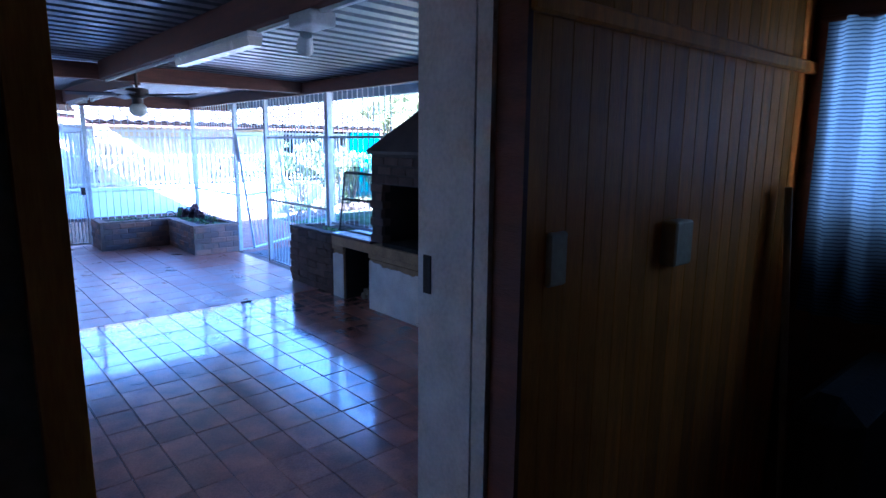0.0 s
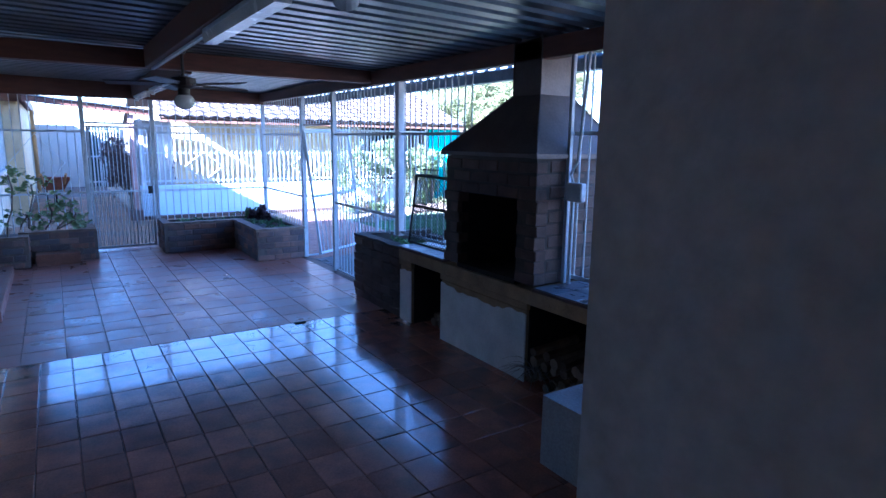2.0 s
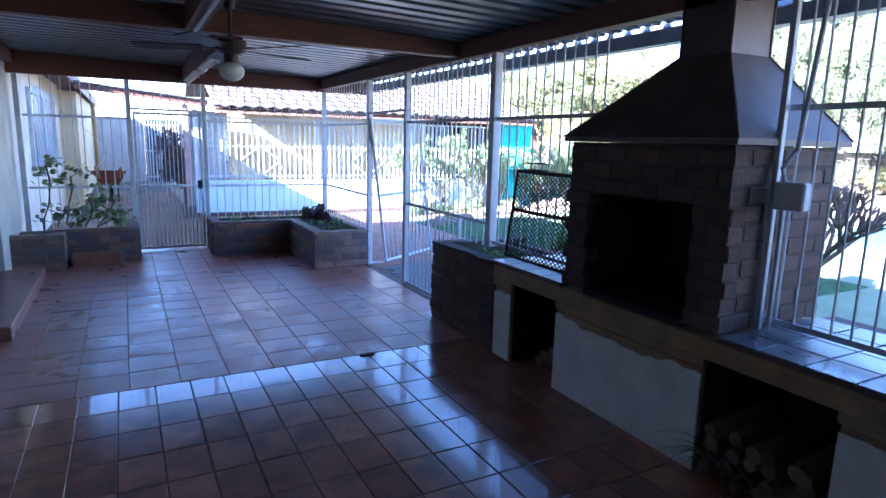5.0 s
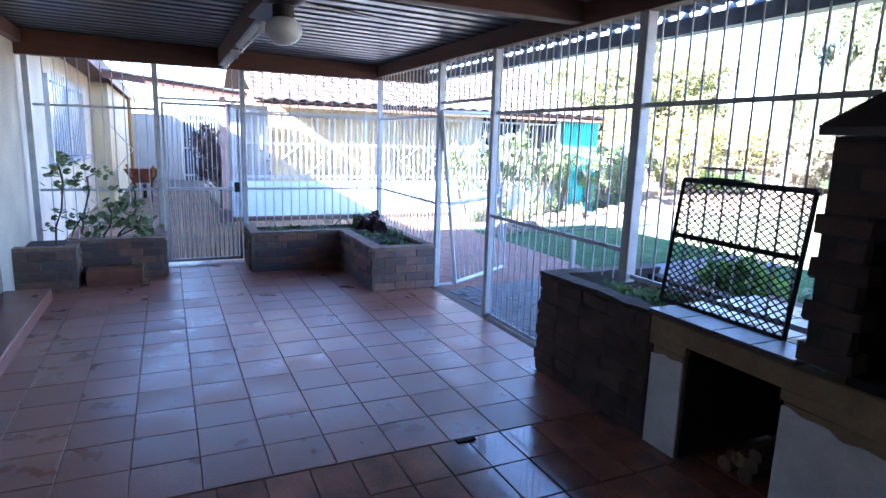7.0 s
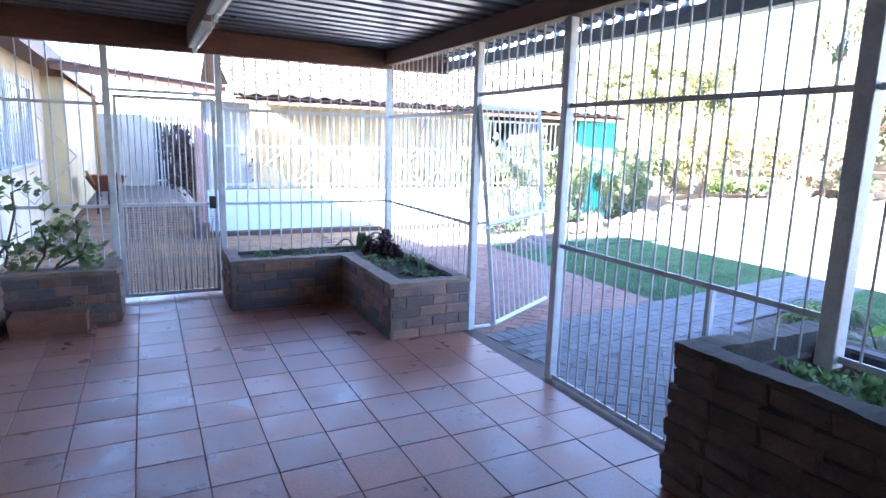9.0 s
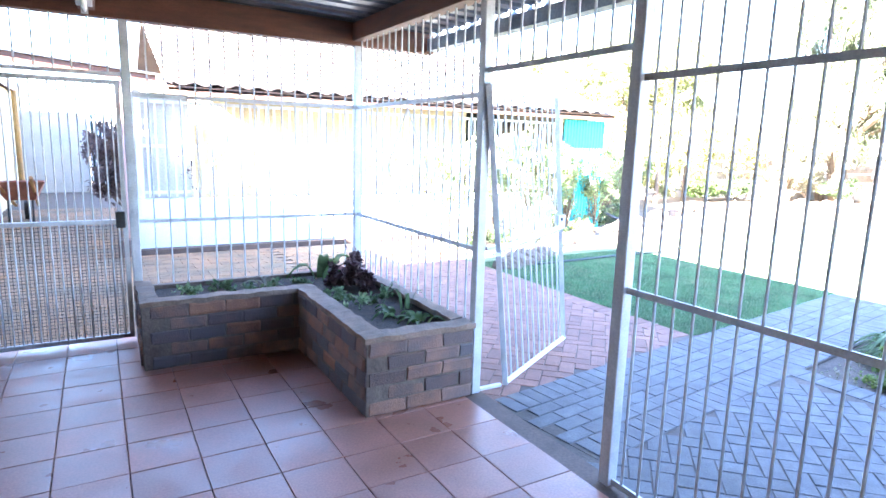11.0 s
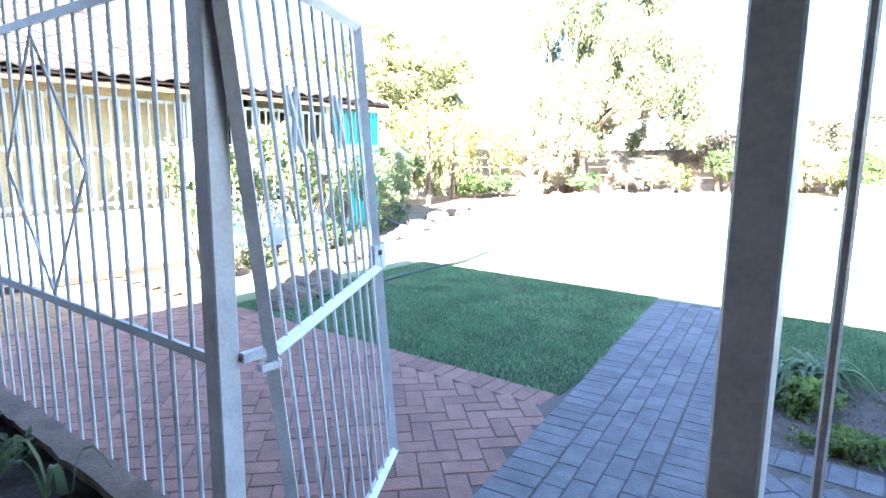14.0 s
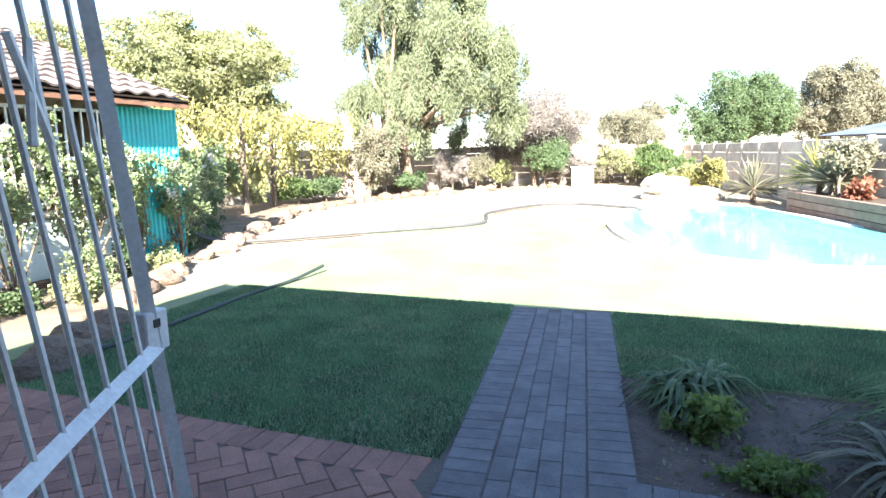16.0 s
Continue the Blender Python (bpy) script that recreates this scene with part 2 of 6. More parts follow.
floor = structure("floor", boxes((LEFT_X - 0.2, 3.92, DOOR_Y, 11.0, -0.2, -0.012)), GROUT, "tiled terracotta patio floor, worn and faintly glossy", "floor")
floor_in = structure("floor_room", boxes((-2.2, 2.6, -3.6, DOOR_Y, -0.2, 0.0)), material("brown_room_floor", (0.12, 0.07, 0.045), 0.6), "dark brown indoor floor", "floor")
ground = structure("ground", boxes((-120, 160, -120, 160, -0.4, -0.075)), EARTH, "dry garden ground with bare earth", "ground")

# house wall with the back door, and the room behind it
bm = boxes((-2.4, 0.22, 0.40, DOOR_Y, 0, 2.62), (0.22, 1.0, 0.40, DOOR_Y, 2.08, 2.62), (1.0, 4.2, 0.44, DOOR_Y, 0, 2.62))
structure("wall_back_door", bm, WALL_WHITE, "white painted plaster house wall with a door opening", "wall")
structure("wall_room_east", boxes((2.45, 2.65, -0.9, 0.44, 0, 1.56), (2.45, 2.65, -0.9, 0.44, 2.12, 2.62), (2.45, 2.65, 0.30, 0.44, 1.56, 2.12), (2.45, 2.65, -3.6, -0.9, 0, 2.62)), BEAM, "dark brown indoor wall with a small window", "wall")
structure("wall_room_west", boxes((-2.4, -2.2, -3.6, 0.40, 0, 2.62)), WALL_WHITE, "plain indoor wall", "wall")
structure("wall_room_south", boxes((-2.4, 2.65, -3.8, -3.6, 0, 2.62)), WALL_WHITE, "plain indoor wall", "wall")
structure("ceiling_room", boxes((-2.4, 2.65, -3.8, DOOR_Y, 2.62, 2.7)), material("pine_ceiling", (0.34, 0.17, 0.06), 0.5, stretch=(1, 9, 1)), "dark pine board ceiling", "ceiling")
frame_bm = boxes((0.975, 1.006, 0.495, DOOR_Y + 0.006, 0, 2.08), (0.972, 0.99, 0.445, 0.486, 0, 2.08))
# Solid black strip painted in for the shade of the frame's gap.
structure("door_gap", boxes((0.99, 1.0, 0.486, 0.495, 0, 2.08)), SOOT_SHADE_BLACK, "black strip painted for the gap's shade by the door frame", "gap")
# Added dark strip over the panelling's bright edge, in place of a shaded gap.
structure("door_trim", boxes((0.984, 0.9975, 0.366, 0.4435, 0, 2.08)), BEAM, "dark brown strip standing in for a shaded gap", "trim")
structure("strike_plate", boxes((0.971, 0.976, 0.63, 0.655, 1.40, 1.49)), STEEL_BLACK, "dark strike plate slot in the door frame", "strike plate")
structure("door_frame", frame_bm, STEEL_WHITE, "white painted steel door frame", "door frame")
structure("door_frame_brown", boxes((0.19, 0.235, 0.37, DOOR_Y + 0.004, 0, 2.08), (0.235, 0.97, 0.41, DOOR_Y, 2.05, 2.085)), PINE, "dark brown wooden door jamb", "door frame")

# the other wing of the house along the patio
# Unseen stretch of wall; its grey is set by the bounce light it throws.
structure("wall_west_near", boxes((LEFT_X - 0.25, LEFT_X, DOOR_Y, 7.25, 0, 2.62)), material("bounce_grey_wall", (0.42, 0.4, 0.37), 0.85, dark=0.8, scale=3), "unseen plain house wall, grey set for its bounce light", "wall")
# White paint warmed towards cream, also in place of bounce light.
bm = boxes((LEFT_X - 0.25, LEFT_X, 9.55, 17.6, 0, 2.62), (LEFT_X - 0.25, LEFT_X, 7.25, 9.55, 2.12, 2.62))
structure("wall_west", bm, material("off_white_painted_brick", (0.7, 0.63, 0.5), 0.85, dark=0.75, scale=2, fine=50, bump=0.3), "off-white painted brick wall of the house", "wall")
structure("wall_west_far", boxes((LEFT_X - 0.2, 0.22, 17.6, 27, -0.1, 2.5)), WALL_CREAM, "cream painted wall of the house wing", "wall")
structure("house_fascia", boxes((0.33, 0.36, 11.2, 27, 2.48, 2.62), (-0.1, 0.33, 11.2, 27, 2.59, 2.62)), BEAM, "dark brown eaves board of the house", "fascia")
# Slabs beyond the seen eaves are added to carry on the shadow line.
structure("house_roof", boxes((-9, 0.35, 11.2, 27, 2.62, 2.72), (-9, LEFT_X - 0.02, -4, 11.2, 2.62, 2.72), (-9, 4.45, -4.2, DOOR_Y - 0.05, 2.72, 2.8)), ROOF_TILE, "low house roof beside the patio, with unseen slabs for shade", "roof")

# corrugated patio roof
def corrugated(bm, x0, x1, y0, y1, z0, z1, pitch=0.19, deep=0.036):
    """Box-rib sheet with ribs along x, from height z0 at x0 to z1 at x1."""
    prof = []
    y = y0
    while y < y1:
        prof += [(y, 0.0), (y + 0.105, 0.0), (y + 0.125, deep), (y + 0.17, deep)]
        y += pitch
    for layer in (0.0, 0.0012):
        pairs = [(bm.verts.new((x0, py, z0 + dz + layer)), bm.verts.new((x1, py, z1 + dz + layer))) for py, dz in prof]
        for p, q in zip(pairs, pairs[1:]):
            bm.faces.new((p[0], p[1], q[1], q[0]))
    return bm


tagged(part("ceiling", corrugated(bmesh.new(), LEFT_X, 4.56, 0.66, 11.12, 2.575, 2.475), SHEET), "corrugated galvanised iron patio roof sheets", "ceiling", kind="structure")
for name, row in (("beam_right", (3.80, 3.90, 0.7, 10.9, 2.34, 2.485)), ("beam_middle", (3.80 - 3.86 + LEFT_X + 0.1, 3.80, 6.62, 6.74, BEAM_Z, 2.52)), 
                  ("beam_centre", (1.54, 1.65, 0.7, 6.62, BEAM_Z, 2.54)), ("beam_centre_far", (1.86, 1.96, 6.74, 10.89, BEAM_Z - 0.02, 2.53)), ("beam_left", (LEFT_X, LEFT_X + 0.08, 0.7, 10.89, 2.42, 2.56))):
    structure(name, boxes(row, bevel=0.004), BEAM, "dark brown painted timber roof beam", "beam")
structure("beam_far", prism(bmesh.new(), [(LEFT_X, 2.31), (4.56, 2.31), (4.56, 2.473), (LEFT_X, 2.572)], "y", 10.89, 11.0), BEAM, "dark brown painted timber roof beam", "beam")
# Outer lip raised to 2.5 to straighten and place the roof's shadow edge.
structure("gutter", boxes((4.50, 4.60, 0.7, 11.1, 2.33, 2.345), (4.50, 4.506, 0.7, 11.1, 2.345, 2.43), (4.594, 4.6, 0.7, 11.1, 2.345, 2.5)), material("grey_blue_steel", (0.3, 0.36, 0.42), 0.5, metal=0.2), "grey steel gutter along the patio roof edge", "gutter")

# ---- steel fence ----
def post(x, y, z0, z1, w=0.05):
    p = thing("fence_post", (x, y, z0), "white painted square steel fence post", "fence post", "posts of the patio fence")
    part("post_tube", boxes((x - w / 2, x + w / 2, y - w / 2, y + w / 2, z0, z1), bevel=0.004), STEEL_WHITE, p)
    return p


for y, z0 in ((10.94, 0), (8.99, 0), (7.85, 0), (6.08, 0.73), (2.38, 0)):
    post(FENCE_X, y, z0, 2.35, 0.075 if y in (6.08, 2.38) else 0.06)
for x in (-0.04, 1.18, 2.12):
    post(x, FENCE_Y, 0, 2.32, 0.06)


def panel(along, c, lo, hi, z0, z1, rails, label, pitch=0.107, diamond=None, first=0.0):
    """A fence panel of round upright bars between flat rails; along 'x' or 'y'."""
    def at(s, z):
        return (s, c, z) if along == "x" else (c, s, z)
    f = thing("security_fence", at((lo + hi) / 2, z0), label, "fence", "panels of the patio fence")
    for z in rails:
        a, b = at(lo, z), at(hi, z)
        w = 0.014
        row = (a[0] - (0 if along == "x" else 0.006), b[0] + (0 if along == "x" else 0.006), a[1] - (0.006 if along == "x" else 0), b[1] + (0.006 if along == "x" else 0), z - w, z + w)
        part("rail", boxes(row), STEEL_WHITE, f)
    s = (first or hi + 0.03) - pitch
    while s > lo + 0.02:
        part("bar", rods((at(s, z0), at(s, z1)), r=0.0065, sides=6), STEEL_WHITE, f)
        s -= pitch
    if diamond:
        cy, cz, w, h = diamond
        ring = [at(cy - w, cz), at(cy, cz + h), at(cy + w, cz), at(cy, cz - h), at(cy - w, cz)]
        off = 0.012
        ring = [(p[0], p[1] - off, p[2]) if along == "x" else (p[0] - off, p[1], p[2]) for p in ring]
        part("diamond", tube(bmesh.new(), ring, 0.0055, 6), STEEL_WHITE, f)
    return f


WHITE_PANEL = "white painted steel bar fence panel"
panel("y", FENCE_X, 6.60, 7.82, 0.02, 2.34, (0.02, 0.92, 1.81), WHITE_PANEL, pitch=0.092, first=7.856)
panel("y", FENCE_X, 6.12, 6.60, 0.72, 2.34, (0.92, 1.81), WHITE_PANEL)
panel("y", FENCE_X, 4.74, 6.04, 0.75, 2.40, (0.77, 1.81), WHITE_PANEL)
panel("y", FENCE_X, 2.42, 3.54, 0.78, 2.40, (0.79, 1.81), WHITE_PANEL, pitch=0.086)
end_bar = thing("fence_post", (FENCE_X, 3.555, 0.74), "slim white steel end bar beside the fireplace", "fence post", "posts of the patio fence")
part("post_tube", boxes((FENCE_X - 0.045, FENCE_X - 0.015, 3.54, 3.57, 0.736, 2.36), bevel=0.003), STEEL_WHITE, end_bar)
panel("y", FENCE_X, 0.74, 2.34, 0.782, 2.40, (0.8, 1.81), WHITE_PANEL)
panel("y", FENCE_X, 7.88, 8.96, 1.94, 2.34, (1.94,), WHITE_PANEL)
panel("y", FENCE_X, 9.02, 10.91, 0.03, 2.34, (0.9, 1.81), WHITE_PANEL, diamond=(9.95, 1.35, 0.32, 0.42))
panel("x", FENCE_Y, 2.15, 3.83, 0.03, 2.31, (0.9, 1.81), WHITE_PANEL)
panel("x", FENCE_Y, 0.0, 1.15, 0.3, 2.31, (0.9, 1.81), WHITE_PANEL, diamond=(0.58, 1.35, 0.34, 0.42))
panel("x", FENCE_Y, 1.21, 2.09, 1.94, 2.31, (1.94,), WHITE_PANEL)
stub = thing("fence_stub", (FENCE_X, 6.67, 0.02), "short white steel stub post under the mid rail", "fence post")
part("post_tube", boxes((FENCE_X + 0.008, FENCE_X + 0.04, 6.655, 6.69, 0.02, 0.905), bevel=0.003), STEEL_WHITE, stub)
shut = thing("steel_gate", (1.65, FENCE_Y, 0.03), "closed white steel bar gate with a mid rail", "gate")
part("gate_frame", boxes((1.225, 1.255, 10.925, 10.955, 0.03, 1.9), (2.045, 2.075, 10.925, 10.955, 0.03, 1.9), (1.255, 2.045, 10.926, 10.954, 0.03, 0.06), (1.255, 2.045, 10.926, 10.954, 1.87, 1.9), (1.255, 2.045, 10.926, 10.954, 0.89, 0.92)), STEEL_WHITE, shut)
for i in range(15):
    x = 1.255 + 0.79 * (i + 0.5) / 15
    part("bar", rods(((x, FENCE_Y, 0.05), (x, FENCE_Y, 1.88)), r=0.006), STEEL_WHITE, shut)
mesh_wires = bmesh.new()
for i in range(34):
    box(mesh_wires, 1.255, 2.045, 10.948, 10.951, 0.08 + 0.024 * i, 0.0832 + 0.024 * i)
for i in range(33):
    box(mesh_wires, 1.262 + 0.024 * i, 1.2652 + 0.024 * i, 10.951, 10.954, 0.06, 0.89)
tagged(part("wire_mesh", mesh_wires, material("dull_grey_wire", (0.055, 0.05, 0.045), 0.7), shut, "fine dull wire mesh in the lower half"), kind="stuff")
part("lock_box", boxes((2.0, 2.06, 10.91, 10.97, 0.86, 0.98), bevel=0.004), STEEL_BLACK, shut, "dark lock box")

# ---- raised planters ----
BRICKS = [block_mesh("brick_%s" % w, 0.232, 0.108, 0.083, BRICK, 0.009, 0.006, i) for i, w in enumerate(("a", "b", "c"))]
BRICKS_DARK = [block_mesh("sooty_%s" % w, 0.225, 0.106, 0.08, BRICK_DARK, 0.007, 0.004, i) for i, w in enumerate(("a", "b", "c"))]

BRICKS_ROUGH = [block_mesh("worn_%s" % w, 0.232, 0.11, 0.086, BRICK_DARK, 0.013, 0.009, i + 7) for i, w in enumerate(("a", "b", "c", "d"))]


def coping(parent, rows, mat=COPING):
    for r in rows:
        bm = boxes(r)
        for axis in (0, 1):
            span = r[1 + 2 * axis] - r[2 * axis]
            if span > 0.2:
                run = [e for e in bm.edges if abs(abs((e.verts[0].co - e.verts[1].co)[axis]) - span) < 0.001]
                bmesh.ops.subdivide_edges(bm, edges=run, cuts=int(span / 0.045))
        for v in bm.verts:
            v.co += noise.noise_vector(v.co * 11) * 0.011 + noise.noise_vector(v.co * 31) * 0.004
        part("coping", bm, mat, parent, smooth=False)


planter = thing("brick_planter", (3.0, 10.0, 0), "L-shaped raised brick planter with cement coping", "planter")
for row in ((2.095, 3.125, 10.225, 10.32, 0, 0.43), (3.125, 3.22, 8.955, 10.32, 0, 0.43), (3.22, 3.82, 8.955, 9.05, 0, 0.43), (2.095, 2.19, 10.32, 10.84, 0, 0.43), (2.095, 3.78, 10.84, 10.9, 0, 0.43), (3.78, 3.825, 9.05, 10.9, 0, 0.43)):
    part("core", boxes(row), MORTAR, planter)
part("soil_bed", boxes((2.19, 3.79, 10.31, 10.85, 0.2, 0.40), (3.21, 3.79, 9.04, 10.31, 0.2, 0.40)), SOIL, planter, "dark damp garden soil")
coping(planter, ((2.09, 3.25, 10.215, 10.33, 0.43, 0.462), (3.115, 3.25, 8.945, 10.215, 0.43, 0.462), (3.25, 3.83, 8.945, 9.07, 0.43, 0.462), (2.09, 2.2, 10.33, 10.9, 0.43, 0.462), (3.74, 3.83, 9.1, 10.9, 0.43, 0.462)))
left_planter = thing("brick_planter", (0.5, 10.4, 0), "raised grey brick planter against the house wall", "planter")
for row in ((LEFT_X, 0.32, 9.975, 10.06, 0, 0.39), (0.32, 0.405, 9.975, 10.265, 0, 0.39), (0.32, 1.215, 10.265, 10.36, 0, 0.41), (1.13, 1.215, 10.36, 10.88, 0, 0.41)):
    part("core", boxes(row), MORTAR, left_planter)
part("soil_bed", boxes((LEFT_X, 0.34, 10.06, 10.88, 0.15, 0.35), (0.34, 1.14, 10.34, 10.88, 0.15, 0.37)), SOIL, left_planter)
coping(left_planter, ((LEFT_X, 0.41, 9.98, 10.1, 0.39, 0.42), (0.29, 0.41, 10.1, 10.26, 0.39, 0.42), (0.29, 1.2, 10.26, 10.38, 0.41, 0.44), (1.09, 1.2, 10.38, 10.9, 0.41, 0.44)))

# ---- brick fireplace and its counter ----
FX = 3.55
braai = thing("brick_fireplace", (FX, 4.6, 0), "built-in brick braai fireplace with a metal hood and whitewashed base", "fireplace")
# base: white piers, ochre lintel band, tiled slab, two wood recesses
for y0, y1 in ((3.63, 4.76), (5.29, 5.5), (2.76, 2.98)):
    part("pier", boxes((FX, 4.37, y0, y1, 0, 0.55), bevel=0.01), OCHRE, braai, "rough cement pier")
    steps = max(6, int((y1 - y0) / 0.022))
    top = []
    for i in range(steps + 1):
        y = y1 - (y1 - y0) * i / steps
        top.append((y, 0.505 + 0.055 * noise.noise(Vector((y * 2.6, 3.1, 0))) + 0.022 * noise.noise(Vector((y * 14, 1.3, 0)))))
    part("whitewash", prism(bmesh.new(), [(y0 - 0.002, 0.002), (y1 + 0.002, 0.002)] + top, "x", FX - 0.006, FX + 0.004), WHITEWASH, braai, "flaking white limewash coat")
# Black sides and backs stand in for the shade inside the wood recesses.
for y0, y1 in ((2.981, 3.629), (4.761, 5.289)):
    part("lining", boxes((FX + 0.03, 4.249, y0, y0 + 0.012, 0.001, 0.6)), SOOT_SHADE_BLACK, braai, "black sheet standing in for recess shade")
    part("lining", boxes((FX + 0.03, 4.249, y1 - 0.012, y1, 0.001, 0.6)), SOOT_SHADE_BLACK, braai, "black sheet standing in for recess shade")
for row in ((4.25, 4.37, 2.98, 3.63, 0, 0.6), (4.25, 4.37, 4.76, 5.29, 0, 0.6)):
    part("back_wall", boxes(row), SOOT_SHADE_BLACK, braai)
part("lintel", boxes((FX - 0.012, 4.4, 2.75, 5.52, 0.6, 0.705), bevel=0.006), OCHRE, braai, "ochre cement lintel band")
for y0, y1 in ((3.62, 4.77), (5.28, 5.52), (2.75, 2.99)):
    part("band", boxes((FX - 0.006, 4.3, y0, y1, 0.551, 0.599)), OCHRE, braai)
COUNTER_TILE = material("blue_grey_tile", (0.2, 0.2, 0.22), 0.3, scale=4, spread=0.15)
for y0, y1 in ((2.735, 3.56), (4.73, 5.53)):
    part("slab", boxes((FX - 0.015, 4.5, y0, y1, 0.705, 0.722)), GROUT, braai)
tile_me = block_mesh("counter_tile", 0.198, 0.198, 0.012, COUNTER_TILE, 0.003)
for i in range(4):
    for j in range(4):
        piece("tile", tile_me, braai, pose(FX + 0.09 + 0.205 * i, 2.84 + 0.205 * j, 0.722))
        piece("tile", tile_me, braai, pose(FX + 0.09 + 0.205 * i, 4.83 + 0.205 * j, 0.722))
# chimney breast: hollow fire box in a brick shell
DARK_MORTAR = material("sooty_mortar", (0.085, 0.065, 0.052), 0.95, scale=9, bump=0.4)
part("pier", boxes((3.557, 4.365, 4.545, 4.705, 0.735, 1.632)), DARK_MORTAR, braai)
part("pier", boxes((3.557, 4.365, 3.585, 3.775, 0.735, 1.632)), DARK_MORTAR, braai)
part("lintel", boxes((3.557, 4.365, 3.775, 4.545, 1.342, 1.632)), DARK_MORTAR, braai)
for row in ((3.6, 4.31, 4.535, 4.56, 0.735, 1.34), (3.6, 4.31, 3.76, 3.785, 0.735, 1.34), (3.6, 4.31, 3.785, 4.535, 1.33, 1.36), (4.25, 4.31, 3.785, 4.535, 0.735, 1.33), (3.56, 4.25, 3.785, 4.535, 0.706, 0.742)):
    part("fire_box", boxes(row), SOOT_SHADE_BLACK, braai, "soot-blackened fire box")
bm = bmesh.new()
lo = [(FX - 0.03, 3.55), (FX - 0.03, 4.75), (4.43, 4.75), (4.43, 3.55)]
hi = [(3.8, 3.85), (3.8, 4.16), (4.11, 4.16), (4.11, 3.85)]
rings = [[bm.verts.new((*p, 1.635)) for p in lo], [bm.verts.new((*p, 1.665)) for p in lo], [bm.verts.new((*p, 2.09)) for p in hi], [bm.verts.new((*p, 3.1)) for p in hi]]
for a, b in zip(rings, rings[1:]):
    for i in range(4):
        bm.faces.new((a[i], a[(i + 1) % 4], b[(i + 1) % 4], b[i]))
bm.faces.new(rings[0])
part("hood", bm, HOOD, braai, "dull brown sheet-metal hood and flue")
seams = bmesh.new()
for p, q in zip(lo, hi):
    tube(seams, [(*p, 1.665), (*q, 2.09), (*q, 2.6)], 0.008, 6)
part("hood_seams", seams, HOOD, braai)
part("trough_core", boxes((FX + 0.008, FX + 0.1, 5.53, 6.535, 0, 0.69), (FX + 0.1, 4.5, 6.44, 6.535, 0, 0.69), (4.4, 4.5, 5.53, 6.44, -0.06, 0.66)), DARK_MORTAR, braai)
part("trough_soil", boxes((FX + 0.12, 4.38, 5.53, 6.42, 0.25, 0.5)), SOIL, braai)

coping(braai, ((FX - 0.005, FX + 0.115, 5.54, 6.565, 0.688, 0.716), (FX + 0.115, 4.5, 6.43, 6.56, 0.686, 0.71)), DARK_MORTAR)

# ---- white plastered boxes by the counter ----
low_box = thing("plastered_planter", (3.2, 2.4, 0), "low white plastered planter box with bare soil", "planter")
for row in ((2.89, 3.12, 2.01, 2.72, 0, 0.4), (3.12, 3.54, 2.47, 2.72, 0, 0.4), (3.42, 3.82, 2.01, 2.47, 0, 0.4), (3.54, 3.82, 2.47, 2.75, 0, 0.4)):
    part("wall", boxes(row), PLASTER, low_box)
part("soil", boxes((3.12, 3.42, 2.01, 2.47, 0, 0.34)), SOIL, low_box)
high_box = thing("plastered_planter", (3.3, 1.6, 0), "tall white plastered planter box with bare soil", "planter")
for row in ((2.89, 3.12, 1.0, 2.01, 0, 0.865), (3.12, 3.82, 1.8, 2.01, 0, 0.865), (3.5, 3.82, 1.0, 1.8, 0, 0.865), (3.12, 3.5, 0.72, 1.0, 0, 0.865)):
    part("wall", boxes(row), PLASTER, high_box)
part("soil", boxes((3.12, 3.5, 1.0, 1.8, 0, 0.8)), SOIL, high_box)

# Plinth raised to 0.78; its top stands in for shaded plants behind the grate.
structure("fence_plinth", boxes((3.83, 3.97, 0.68, 2.73, 0, 0.78)), BRICK_DARK, "dark brick plinth wall, raised to stand in for shaded plants", "wall")

# step below the sliding door
step = structure("step", boxes((LEFT_X, 0.24, 7.25, 9.58, 0, 0.115), bevel=0.008), TERRACOTTA, "tiled terracotta door step", "step")
slide = thing("sliding_door", (LEFT_X - 0.1, 8.4, 0.115), "closed aluminium sliding glass door", "door")
part("door_frame", boxes((-0.25, -0.17, 7.25, 7.3, 0.115, 2.12), (-0.25, -0.17, 9.5, 9.55, 0.115, 2.12), (-0.25, -0.17, 7.3, 9.5, 2.07, 2.12), (-0.25, -0.17, 7.3, 9.5, 0.115, 0.17), (-0.24, -0.18, 8.37, 8.43, 0.17, 2.07)), material("aluminium", (0.5, 0.52, 0.55), 0.4, metal=0.8), slide)
GLASS = bpy.data.materials.new("window_glass")
GLASS.use_nodes = True
gb = GLASS.node_tree.nodes["Principled BSDF"]
gb.inputs["Base Color"].default_value, gb.inputs["Roughness"].default_value, gb.inputs["Transmission Weight"].default_value = (0.9, 0.95, 0.95, 1), 0.02, 1.0
part("pane", boxes((-0.215, -0.209, 7.3, 9.5, 0.17, 2.07)), GLASS, slide)
structure("wall_wing_inner", boxes((-3.2, -3.0, 6, 11, 0, 2.6), (-3.0, LEFT_X - 0.25, 6.0, 6.1, 0, 2.6), (-3.0, LEFT_X - 0.25, 10.9, 11, 0, 2.6), (-3.0, LEFT_X - 0.25, 6.1, 10.9, -0.1, 0.1)), WALL_WHITE, "plain room behind the sliding door", "wall")

